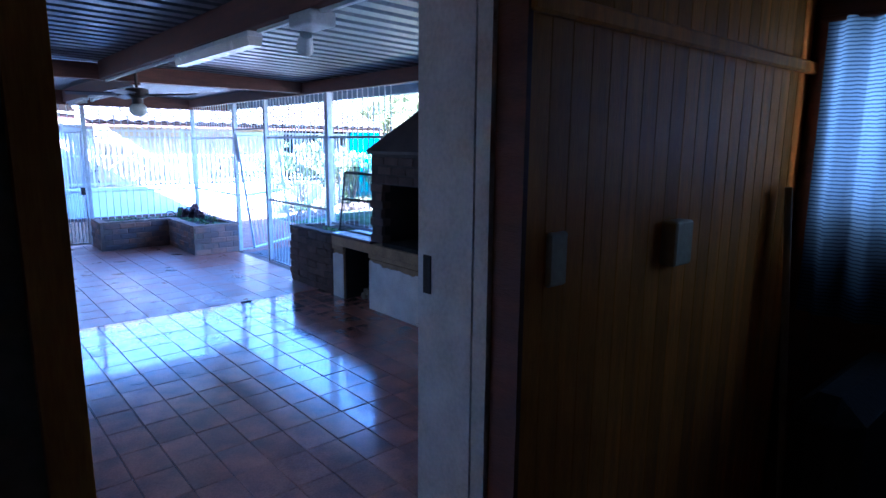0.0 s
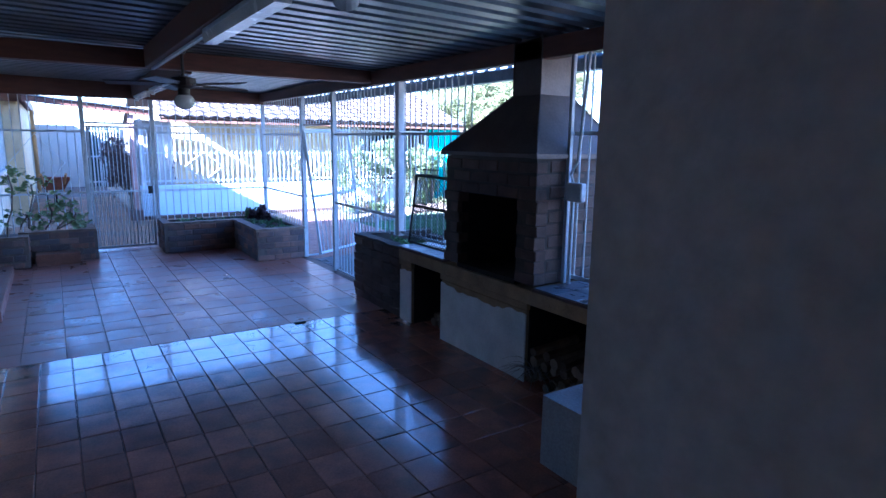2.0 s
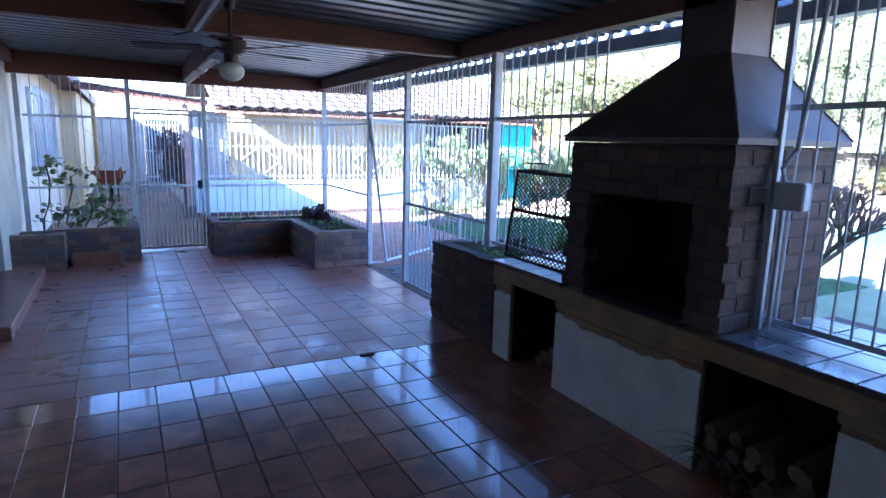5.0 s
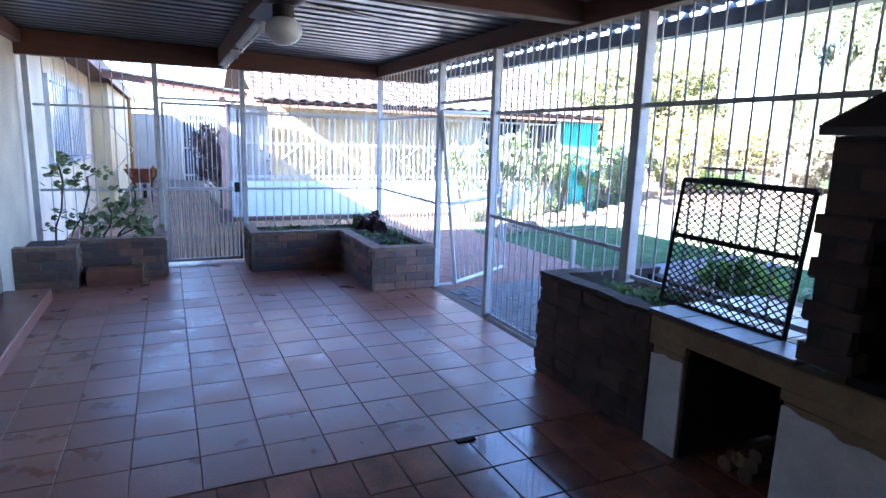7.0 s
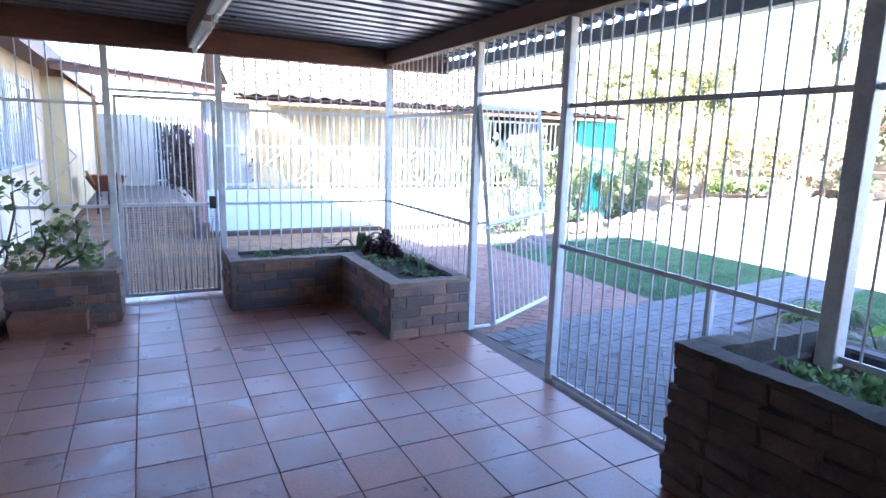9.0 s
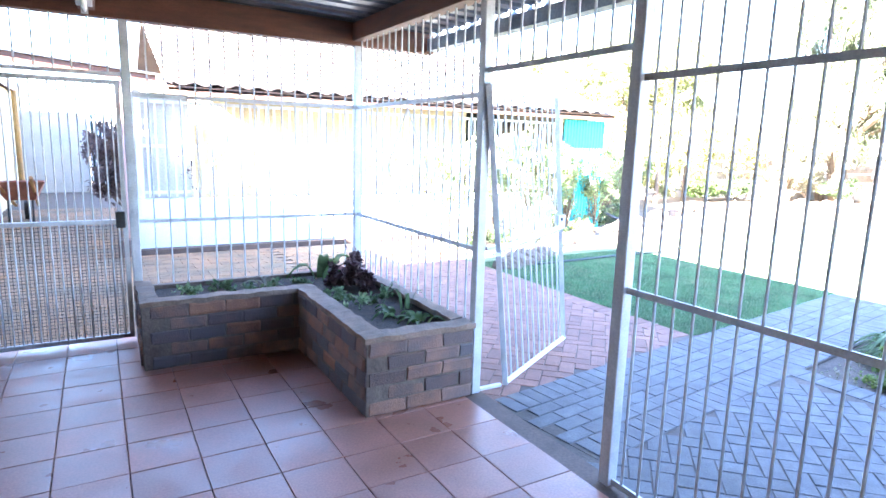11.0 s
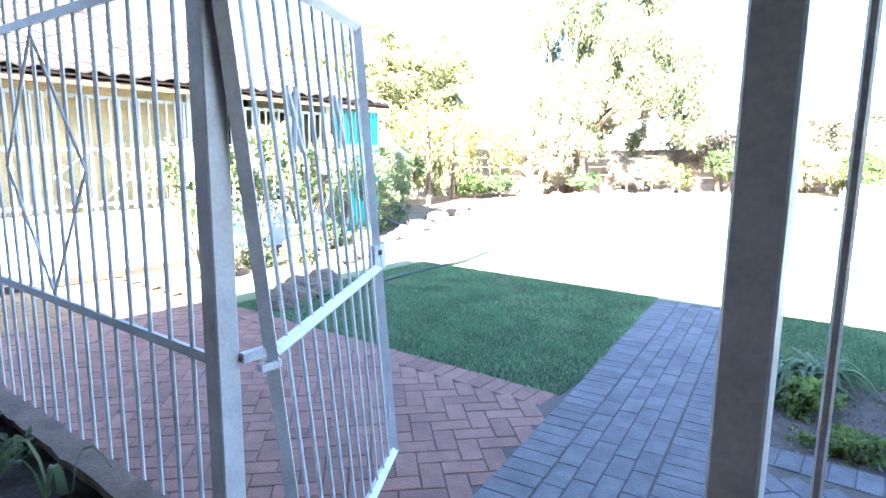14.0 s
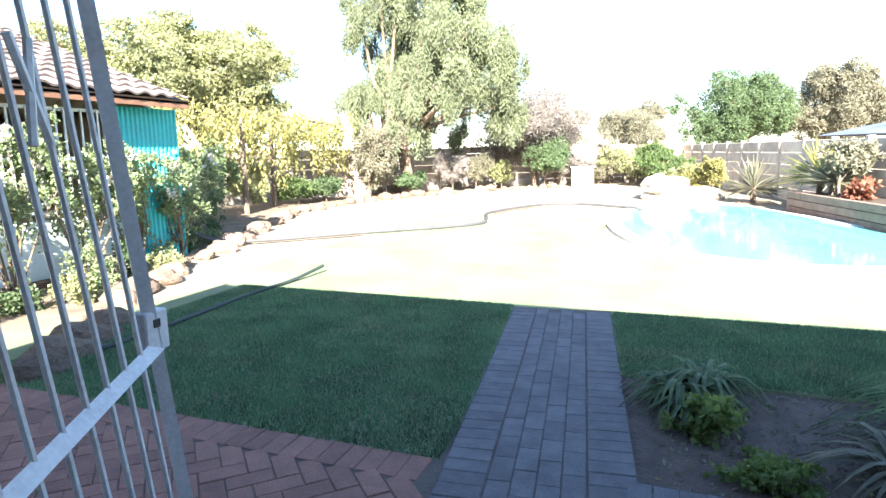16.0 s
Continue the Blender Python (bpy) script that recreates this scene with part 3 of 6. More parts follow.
# ---- outside ground ----
structure("pavement", boxes((3.92, 6.2, 4.5, 13.2, -0.3, -0.035), (6.2, 7.6, 8.6, 9.25, -0.3, -0.035)), SAND, "sandy bed under the brick paving", "paving")
structure("lawn", boxes((6.2, 17, 9.25, 13.2, -0.3, -0.035), (7.6, 12.0, 4.0, 9.25, -0.3, -0.035), (6.3, 7.6, 1.0, 6.9, -0.3, -0.035)), LAWN, "short mown lawn, paled to stand in for sunlight", "lawn")

# ---- the neighbouring veranda ----
VY = 14.9
veranda = thing("outbuilding", (6.5, 16, -0.1), "low cream outbuilding with tiled roof and barred veranda", "building")
part("low_wall", boxes((2.32, 9.62, VY, VY + 0.15, -0.1, 0.69), bevel=0.01), PALE_BLUE, veranda, "pale blue painted low wall")
# Leaf at x 2.32 is added to keep a sun stripe off the back wall.
part("end_wall", boxes((2.32, 2.42, VY + 0.15, 15.7, -0.1, 2.1), (2.42, 3.04, VY + 0.16, VY + 0.22, 0.5, 2.1)), WALL_WHITE, veranda, "white painted end wall")
part("back_wall", boxes((2.32, 7.75, 15.7, 15.9, -0.1, 2.4), (7.75, 7.95, 15.7, 18.5, -0.1, 2.4)), WALL_CREAM, veranda, "cream painted wall")
# Boards coloured near black to stand in for shade in the open bay.
part("bay_wall", boxes((7.95, 10.5, 18.3, 18.5, -0.1, 2.4)), material("shade_green_boarding", (0.03, 0.05, 0.035), 0.7, stretch=(9, 1, 1)), veranda, "green boarded wall, coloured dark for the bay's shade")
part("bay_side", boxes((10.5, 10.61, 15.95, 18.5, -0.1, 2.1)), WALL_CREAM, veranda)
for x in (2.4, 4.93, 7.28, 9.6):
    part("veranda_post", boxes((x - 0.04, x + 0.04, VY + 0.03, VY + 0.11, 0.69, 2.12)), STEEL_WHITE, veranda)
part("fascia", boxes((2.75, 10.6, 14.55, 14.58, 2.06, 2.17)), material("tan_brown_board", (0.2, 0.1, 0.06), 0.6), veranda, "brown painted fascia board")
bm = bmesh.new()
RISE = 0.36
prism(bm, [(14.55, 2.12), (14.55, 2.15), (18.6, 2.15 + 4.05 * RISE), (22.6, 2.15), (22.6, 2.12), (18.6, 2.12 + 4.05 * RISE)], "x", 2.75, 10.6)
part("roof", bm, ROOF_TILE, veranda, "weathered concrete tile roof")
part("gable", prism(bmesh.new(), [(14.95, 2.0), (18.6, 3.4), (22.2, 2.0)], "x", 10.5, 10.6), WALL_CREAM, veranda)
# corrugated turquoise wall
prof = []
for i in range(14):
    x = 9.66 + 1.05 * i / 14
    prof += [(x, VY), (x + 0.02, VY - 0.022), (x + 0.045, VY - 0.022), (x + 0.062, VY)]
bm = prism(bmesh.new(), prof + [(10.71, VY + 0.012), (9.66, VY + 0.012)], "z", -0.1, 2.06)
part("turquoise_wall", bm, TURQUOISE, veranda, "turquoise corrugated iron wall")
part("side_wall", boxes((10.62, 10.7, VY + 0.02, 15.95, -0.1, 2.06)), TURQUOISE, veranda)
for z in (0.78, 1.4, 1.98):
    part("rail", boxes((2.44, 9.58, VY + 0.05, VY + 0.07, z - 0.02, z + 0.02)), STEEL_WHITE, veranda, "white steel rail")
for i in range(64):
    x = 2.5 + 7.05 * i / 63
    part("bar", boxes((x - 0.011, x + 0.011, VY + 0.03, VY + 0.05, 0.72, 1.98)), STEEL_WHITE, veranda, "white steel bar")
for x in (3.66, 6.1, 8.45):
    part("diamond", tube(bmesh.new(), [(x - 0.42, VY + 0.02, 1.1), (x, VY + 0.02, 1.42), (x + 0.42, VY + 0.02, 1.1), (x, VY + 0.02, 0.78), (x - 0.42, VY + 0.02, 1.1)], 0.012, 6), STEEL_WHITE, veranda)
part("kerb", boxes((2.3, 9.7, 14.72, VY, -0.1, 0.03)), BRICK_DARK, veranda, "dark brick kerb")

# ---- patio: gate, fan, lights, grids ----
gate = thing("steel_gate", (3.9, 8.97, 0), "open white steel bar gate, leaning on its hinges", "gate")
G0, GU, GL = Vector((4.09, 8.965, 0.0)), Vector((0.895, 0.47, 0.03)), Vector((-0.128, -0.015, 1.0))


def on_gate(u, z):
    return G0 + GU * u + GL * z


def flat_bar(bm, a, b, w=0.015):
    rod(bm, a, b, w * 1.35, sides=4)
    return bm


for a, b, name in (((0, 0.02), (0, 1.86), "stile"), ((1, 0.02), (1, 1.86), "stile"), ((0, 0.03), (1, 0.03), "rail"), ((0, 0.9), (1, 0.9), "rail"), ((0, 1.85), (1, 1.85), "rail")):
    part(name, flat_bar(bmesh.new(), on_gate(*a), on_gate(*b), 0.017), STEEL_WHITE, gate)
for i in range(1, 11):
    part("bar", rods((on_gate(i / 11, 0.03), on_gate(i / 11, 1.85)), r=0.0065), STEEL_WHITE, gate)
for u in (0.32, 0.7):
    part("cross", rods((on_gate(u - 0.03, 1.4), on_gate(u + 0.03, 1.58)), (on_gate(u + 0.03, 1.4), on_gate(u - 0.03, 1.58)), r=0.008), STEEL_WHITE, gate, "crossed ornament bars")
lp = on_gate(1.0, 0.95)
part("latch", boxes((lp.x - 0.035, lp.x + 0.035, lp.y - 0.02, lp.y + 0.02, lp.z - 0.05, lp.z + 0.05), bevel=0.004), STEEL_WHITE, gate, "flat steel latch plate")
part("keyhole", boxes((lp.x - 0.012, lp.x + 0.006, lp.y - 0.024, lp.y - 0.018, lp.z + 0.01, lp.z + 0.03)), STEEL_BLACK, gate, "dark latch hole")
bp = on_gate(0.965, 0.2)
part("catch", rods((bp, bp + GU * 0.03 + GL * 0.09), r=0.006), STEEL_WHITE, gate, "short slanted catch bar")
part("hinge", boxes((3.89, 3.99, 8.945, 8.965, 0.9, 0.925), (3.93, 3.99, 8.93, 8.95, 0.868, 0.888)), STEEL_WHITE, gate, "bent steel hinge")
part("hinge", boxes((3.89, 4.05, 8.955, 8.98, 0.012, 0.03)), STEEL_WHITE, gate)

fan = thing("ceiling_fan", (1.79, 6.24, 2.36), "dark ceiling fan with five blades and a white globe lamp", "ceiling fan")
FAN_DARK = material("dark_bronze_fan", (0.05, 0.035, 0.03), 0.4, metal=0.5)
WHITE_GLASS = material("opal_glass", (0.75, 0.73, 0.68), 0.25, dark=0.9)
bm = bmesh.new()
rod(bm, (1.79, 6.24, 2.53), (1.79, 6.24, 2.46), 0.05, 0.03, 16)
rod(bm, (1.79, 6.24, 2.47), (1.79, 6.24, 2.27), 0.013, sides=10)
part("down_rod", bm, FAN_DARK, fan)
bm = bmesh.new()
for z0, z1, r0, r1 in ((2.27, 2.255, 0.05, 0.1), (2.255, 2.19, 0.105, 0.105), (2.19, 2.165, 0.105, 0.06), (2.165, 2.1, 0.05, 0.05)):
    rod(bm, (1.79, 6.24, z0), (1.79, 6.24, z1), r0, r1, 20)
part("motor", bm, FAN_DARK, fan)
bm = bmesh.new()
bmesh.ops.create_uvsphere(bm, u_segments=18, v_segments=12, radius=0.085, matrix=Matrix.Translation((1.79, 6.24, 2.055)) @ Matrix.Diagonal((1, 1, 0.8, 1)))
part("globe", bm, WHITE_GLASS, fan, "white opal glass globe", smooth=True)
for k in range(5):
    turn = Matrix.Translation((1.79, 6.24, 2.2)) @ pose(0, 0, 0, 0, 0, 72 * k + 20)
    bm = bmesh.new()
    box(bm, 0.1, 0.2, -0.015, 0.015, -0.004, 0.004, m=turn)
    part("blade_iron", bm, FAN_DARK, fan)
    bm = bmesh.new()
    box(bm, 0.18, 0.62, -0.06, 0.06, -0.004, 0.004, bevel=0.003, m=turn @ pose(0, 0, 0, 10, 0, 0))
    part("blade", bm, FAN_DARK, fan)


def tube_light(x, y0, y1, z, open_tray):
    f = thing("fluorescent_light", (x, y0, z), "white fluorescent tube light on the roof beam" if open_tray else "white enclosed batten light on the roof beam", "ceiling light", "lights on the beam")
    part("tray", boxes((x - 0.045, x + 0.045, y0, y1, z - 0.03, z), bevel=0.004), STEEL_WHITE, f)
    if open_tray:
        bm = bmesh.new()
        rod(bm, (x, y0 + 0.03, z - 0.055), (x, y1 - 0.03, z - 0.055), 0.014, sides=12)
        part("tube", bm, WHITE_GLASS, f, smooth=True)
        for y in (y0 + 0.02, y1 - 0.02):
            part("holder", boxes((x - 0.02, x + 0.02, y - 0.015, y + 0.015, z - 0.075, z - 0.03)), STEEL_WHITE, f)
    else:
        bm = bmesh.new()
        prism(bm, [(x - 0.047, z - 0.03), (x + 0.047, z - 0.03), (x + 0.035, z - 0.08), (x - 0.035, z - 0.08)], "y", y0, y1)
        part("diffuser", bm, WHITE_GLASS, f)
    return f


tube_light(1.6, 2.95, 4.25, 2.36, False)
tube_light(1.9, 7.7, 8.95, 2.34, True)
tube_light(1.9, 9.35, 10.6, 2.34, True)
trunk = thing("cable_trunking", (1.68, 3.5, 2.35), "white plastic cable trunking under the beam", "trunking")
for x0, y0, y1, z0 in ((1.59, 0.8, 2.9, 2.342), (1.59, 4.28, 6.6, 2.342), (1.89, 6.76, 7.68, 2.322)):
    part("channel", boxes((x0, x0 + 0.025, y0, y1, z0, z0 + 0.018)), STEEL_WHITE, trunk)
sensor = thing("security_camera", (1.7, 2.35, 2.36), "white junction box with a small round floodlight", "light")
part("box", boxes((1.54, 1.68, 2.2, 2.42, 2.29, 2.36), bevel=0.008), STEEL_WHITE, sensor)
bm = bmesh.new()
rod(bm, (1.64, 2.43, 2.28), (1.68, 2.52, 2.22), 0.03, 0.045, 14)
part("lamp_head", bm, STEEL_WHITE, sensor)


def grid_panel(y0, y1, lean_x0, lean_x1, z0, z1, label):
    """A grill grate: flat frame filled with expanded mesh."""
    g = thing("grill_grate", ((lean_x0 + lean_x1) / 2, (y0 + y1) / 2, z0), label, "grill grate")

    def at(s, t):
        return Vector((lean_x0 + (lean_x1 - lean_x0) * t, y0 + (y1 - y0) * s, z0 + (z1 - z0) * t))
    for a, b in (((0, 0), (0, 1)), ((1, 0), (1, 1)), ((0, 0), (1, 0)), ((0, 1), (1, 1)), ((0, 0.55), (1, 0.55))):
        part("frame_bar", rods((at(*a), at(*b)), r=0.014, sides=4), STEEL_BLACK, g)
    bm = bmesh.new()
    nx, nz = 15, 19
    for j in range(nz):
        for i in range(nx):
            s0, s1, sm = i / nx, (i + 1) / nx, (i + 0.5) / nx
            t0, t1, tm = j / nz, (j + 1) / nz, (j + 0.5) / nz
            for p, q in (((s0, tm), (sm, t1)), ((sm, t1), (s1, tm)), ((s0, tm), (sm, t0)), ((sm, t0), (s1, tm))):
                rod(bm, at(*p), at(*q), 0.0042, sides=3)
    tagged(part("expanded_mesh", bm, STEEL_BLACK, g), kind="stuff")
    return g


grid_panel(5.66, 4.92, 3.74, 3.825, 0.735, 1.40, "black steel grill grate leaning on the fence bars")
grid_panel(2.62, 1.75, 3.60, 3.80, 0.62, 1.06, "black steel grill grate leaning beside the plastered planter")
basket = thing("wire_basket", (3.8, 5.4, 1.4), "small black wire grill basket on the grate", "wire basket")
bm = bmesh.new()
for z in (1.42, 1.47):
    tube(bm, [(3.76, 5.28, z), (3.84, 5.28, z), (3.84, 5.5, z), (3.76, 5.5, z), (3.76, 5.28, z)], 0.004, 5)
for i in range(6):
    rod(bm, (3.8, 5.28 + 0.044 * i, 1.41), (3.8, 5.28 + 0.044 * i, 1.48), 0.003, sides=4)
tagged(part("wire", bm, STEEL_BLACK, basket), kind="stuff")

outlet = thing("electrical_box", (3.83, 3.6, 1.35), "white plastic outlet box with grey conduit", "electrical box")
part("box", boxes((3.78, 3.835, 3.38, 3.53, 1.34, 1.47), bevel=0.008), STEEL_WHITE, outlet)
bm = tube(bmesh.new(), [(3.82, 3.5, 1.47), (3.82, 3.52, 1.53), (3.82, 3.46, 1.62), (3.82, 3.4, 2.36)], 0.012, 8)
part("conduit", bm, STEEL_WHITE, outlet)
part("lower_conduit", tube(bmesh.new(), [(3.83, 3.5, 1.345), (3.83, 3.5, 0.74)], 0.012, 8), STEEL_WHITE, outlet)

bag = bmesh.new()
bmesh.ops.create_icosphere(bag, subdivisions=4, radius=1)
for v in bag.verts:
    v.co *= 1 + 0.28 * noise.noise(v.co * 2.1) + 0.12 * noise.noise(v.co * 6.3)
bmesh.ops.transform(bag, matrix=pose(4.2, 2.98, 0.79, 0, 0, 25) @ Matrix.Diagonal((0.13, 0.12, 0.075, 1)), verts=bag.verts)
for v in bag.verts:
    v.co.z = max(v.co.z, 0.736)
tagged(part("crumpled_bag", bag, material("grey_purple_plastic", (0.3, 0.26, 0.32), 0.45, dark=0.5, scale=14, bump=0.4)), "crumpled grey-purple plastic bag on the tiled counter", "bag")

# logs in the wood recess
LOG = material("split_firewood", (0.24, 0.17, 0.11), 0.9, dark=0.5, scale=10, fine=90, bump=0.5, spread=0.3)
rnd = random.Random(5)
for i in range(24):
    y, z = rnd.uniform(3.04, 3.58), 0.045 + 0.065 * (i // 6) + rnd.uniform(0, 0.01)
    x = rnd.uniform(3.53, 3.62)
    log = thing("firewood_log", (x, y, z), "split dry firewood log in the recess", "firewood", "stacked firewood")
    bm = bmesh.new()
    rod(bm, (x, y, z), (x + 0.45, y + rnd.uniform(-0.03, 0.03), z + rnd.uniform(0, 0.04)), rnd.uniform(0.03, 0.045), sides=7)
    part("log", bm, LOG, log)
for i in range(7):
    y, z = rnd.uniform(4.85, 5.2), 0.05 + 0.06 * (i // 3)
    log = thing("firewood_log", (3.7, y, z), "split dry firewood log in the recess", "firewood", "stacked firewood")
    bm = bmesh.new()
    rod(bm, (3.68, y, z), (4.15, y + rnd.uniform(-0.03, 0.03), z + 0.02), rnd.uniform(0.03, 0.045), sides=7)
    part("log", bm, LOG, log)

# ---- the room at the start ----
# Added lamp stands in for window sky light, tinted orange to warm the panelling.
warm_fill = bpy.data.lights.new("window_fill_lamp", "AREA")
warm_fill.shape, warm_fill.size, warm_fill.size_y, warm_fill.energy, warm_fill.color = "RECTANGLE", 1.1, 0.5, 0.9, (1.0, 0.7, 0.4)
lamp = new("window_fill_lamp", warm_fill)
lamp.matrix_world = look((2.6, -0.3, 1.84), (0.0, -0.3, 1.7))
panel_wall = structure("pine_panelling", boxes((1.0, 2.45, 0.384, 0.438, 0, 2.62)), PINE, "dark varnished knotty pine panelling", "wall panelling")
board_me = [block_mesh("pine_board_%s" % w, 0.0668, 0.02, 2.6, PINE, 0.0018, 0.0, i) for i, w in enumerate("ab")]
for i in range(21):
    piece("board", board_me[i % 2], panel_wall, pose(1.035 + 0.067 * i, 0.388, 0.005))
structure("panel_trim", boxes((0.99, 2.45, 0.355, 0.378, 1.985, 2.025), bevel=0.006), PINE, "dark pine dado rail", "trim")
CREAM_PLASTIC = material("aged_cream_plastic", (0.75, 0.62, 0.42), 0.5, dark=0.8)
for x, w, d, z, name in ((1.07, 0.06, 0.015, 1.45, "light_switch"), (1.53, 0.085, 0.045, 1.44, "intercom_handset")):
    sw = thing(name, (x, 0.375, z), "cream plastic light switch on the pine wall" if d < 0.03 else "white plastic box on the pine wall", "switch")
    part("plate", boxes((x, x + w, 0.378 - d, 0.378, z, z + 0.115), bevel=0.005), CREAM_PLASTIC, sw)
plank = thing("wooden_plank", (2.2, 0.3, 0), "pale wooden plank leaning in the corner", "plank")
bm = bmesh.new()
box(bm, -0.045, 0.045, -0.011, 0.011, 0, 1.62, bevel=0.003, m=pose(2.2, 0.2, 0, -4, 3, 20))
part("board", bm, material("pale_pine", (0.45, 0.34, 0.22), 0.6, stretch=(6, 6, 0.6)), plank)
corner = structure("window_trim", boxes((2.41, 2.45, 0.28, 0.345, 0, 2.2), (2.41, 2.45, -0.9, 0.28, 2.12, 2.22)), BEAM, "dark brown window surround", "trim")
win = thing("window_1", (2.52, -0.3, 1.56), "small steel window behind a curtain", "window", kind="structure")
part("window_frame", boxes((2.52, 2.56, -0.9, -0.86, 1.56, 2.12), (2.52, 2.56, 0.26, 0.30, 1.56, 2.12), (2.52, 2.56, -0.32, -0.28, 1.56, 2.12), (2.52, 2.56, -0.86, 0.26, 1.56, 1.6), (2.52, 2.56, -0.86, 0.26, 2.08, 2.12)), STEEL_WHITE, win)
pane = part("pane", boxes((2.538, 2.542, -0.86, 0.26, 1.6, 2.08)), GLASS, win)
pane.visible_shadow = False
curtain = thing("curtain", (2.38, -0.3, 1.2), "sheer striped cotton curtain over the window", "curtain")
bm = bmesh.new()
cols = []
for i in range(81):
    y = -0.9 + 1.22 * i / 80
    x = 2.375 + 0.018 * math.sin(i * 0.9) + 0.008 * math.sin(i * 2.3)
    cols.append([bm.verts.new((x, y, z)) for z in (1.18, 1.45, 1.8, 2.15)])
for a, b in zip(cols, cols[1:]):
    for k in range(3):
        bm.faces.new((a[k], b[k], b[k + 1], a[k + 1]))
part("cloth", bm, CLOTH, curtain, smooth=True)
bm = bmesh.new()
rod(bm, (2.375, -0.95, 2.15), (2.375, 0.34, 2.15), 0.01, sides=8)
part("curtain_rod", bm, BEAM, curtain)
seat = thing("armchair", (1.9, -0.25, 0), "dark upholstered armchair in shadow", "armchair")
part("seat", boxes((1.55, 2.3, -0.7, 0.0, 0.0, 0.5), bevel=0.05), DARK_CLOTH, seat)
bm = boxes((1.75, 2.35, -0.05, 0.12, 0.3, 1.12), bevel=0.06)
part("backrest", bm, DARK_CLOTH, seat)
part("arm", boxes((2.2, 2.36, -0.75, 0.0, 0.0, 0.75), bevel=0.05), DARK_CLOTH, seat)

# ---- the house side beyond the fence ----
side_win = thing("window_2", (LEFT_X, 14.2, 1.1), "white steel window with burglar bars in the house wall", "window", kind="structure")
part("window_frame", boxes((LEFT_X, LEFT_X + 0.05, 12.5, 12.58, 1.1, 2.25), (LEFT_X, LEFT_X + 0.05, 16.0, 16.08, 1.1, 2.25), (LEFT_X, LEFT_X + 0.05, 12.58, 16.0, 2.18, 2.25), (LEFT_X, LEFT_X + 0.05, 14.2, 14.28, 1.15, 2.2)), STEEL_WHITE, side_win)
part("window_sill", boxes((LEFT_X, LEFT_X + 0.12, 12.4, 16.2, 1.04, 1.1), bevel=0.01), PLASTER, side_win)
part("pane", boxes((LEFT_X + 0.002, LEFT_X + 0.012, 12.58, 16.0, 1.1, 2.18)), material("dim_window", (0.25, 0.3, 0.33), 0.15), side_win)
for i in range(16):
    y = 12.7 + 0.21 * i
    part("burglar_bar", rods(((LEFT_X + 0.07, y, 1.05), (LEFT_X + 0.07, y, 2.3)), r=0.008), STEEL_WHITE, side_win)
pipe = thing("drain_pipe", (0.4, 23.3, 0), "ochre painted drain pipe on the cream wall", "drain pipe")
bm = bmesh.new()
rod(bm, (0.34, 23.3, -0.08), (0.34, 23.3, 2.5), 0.06, sides=10)
part("pipe", bm, material("ochre_paint", (0.36, 0.2, 0.06), 0.6), pipe)
structure("wall_end", boxes((-0.1, 1.75, 25.2, 25.4, -0.1, 2.1), (2.9, 4.5, 25.2, 25.4, -0.1, 2.1)), WALL_WHITE, "white boundary wall at the end of the passage", "wall")
far_gate = thing("palisade_gate", (2.3, 25.2, 0), "white steel security gate at the end of the passage", "gate")
for i in range(12):
    x = 1.8 + 0.095 * i
    part("bar", boxes((x - 0.015, x + 0.015, 25.15, 25.18, -0.05, 2.05)), STEEL_WHITE, far_gate)
for z in (0.1, 1.0, 1.9):
    part("rail", boxes((1.76, 2.9, 25.18, 25.21, z, z + 0.05)), STEEL_WHITE, far_gate)
# Flat dark panel stands in for the shaded recess behind the gate.
structure("dark_doorway", boxes((1.76, 2.9, 25.3, 25.36, -0.1, 2.1)), material("doorway_shade_green", (0.02, 0.045, 0.04), 0.6), "dark green panel standing in for the shaded doorway", "doorway")
lean = thing("lean_to", (1.2, 17, 2.2), "low lean-to roof with a brown fascia board", "roof")
bm = prism(bmesh.new(), [(0.37, 2.39), (2.62, 2.17), (2.62, 2.28), (0.37, 2.5)], "y", 14.6, 14.64)
part("fascia", bm, BEAM, lean)
bm = prism(bmesh.new(), [(0.37, 2.505), (2.64, 2.283), (2.64, 2.303), (0.37, 2.525)], "y", 14.55, 15.3)
part("roof_sheet", bm, SHEET, lean)
pillar = thing("pillar", (2.2, 14.72, 0), "slim pinkish painted pillar with a brick foot", "pillar")
part("shaft", boxes((2.15, 2.26, 14.68, 14.79, 0.2, 2.2), bevel=0.01), material("pink_paint", (0.5, 0.3, 0.26), 0.7), pillar)
part("foot", boxes((2.08, 2.32, 14.62, 14.86, -0.08, 0.2), bevel=0.015), BRICK, pillar)
barrow = thing("wheelbarrow", (0.75, 18.6, -0.075), "rust-red wheelbarrow with long wooden handles by the cream wall", "wheelbarrow")
RUST = material("rusty_red_steel", (0.3, 0.1, 0.055), 0.7, dark=0.5, scale=9, fine=80, bump=0.4)
WOOD_O = material("orange_timber", (0.5, 0.24, 0.07), 0.6, stretch=(1, 6, 1))
bm = bmesh.new()
low_r = [bm.verts.new(p) for p in ((0.55, 18.3, 0.4), (0.95, 18.3, 0.4), (0.95, 18.9, 0.36), (0.55, 18.9, 0.36))]
top_r = [bm.verts.new(p) for p in ((0.38, 18.1, 0.72), (1.12, 18.1, 0.72), (1.08, 19.15, 0.68), (0.42, 19.15, 0.68))]
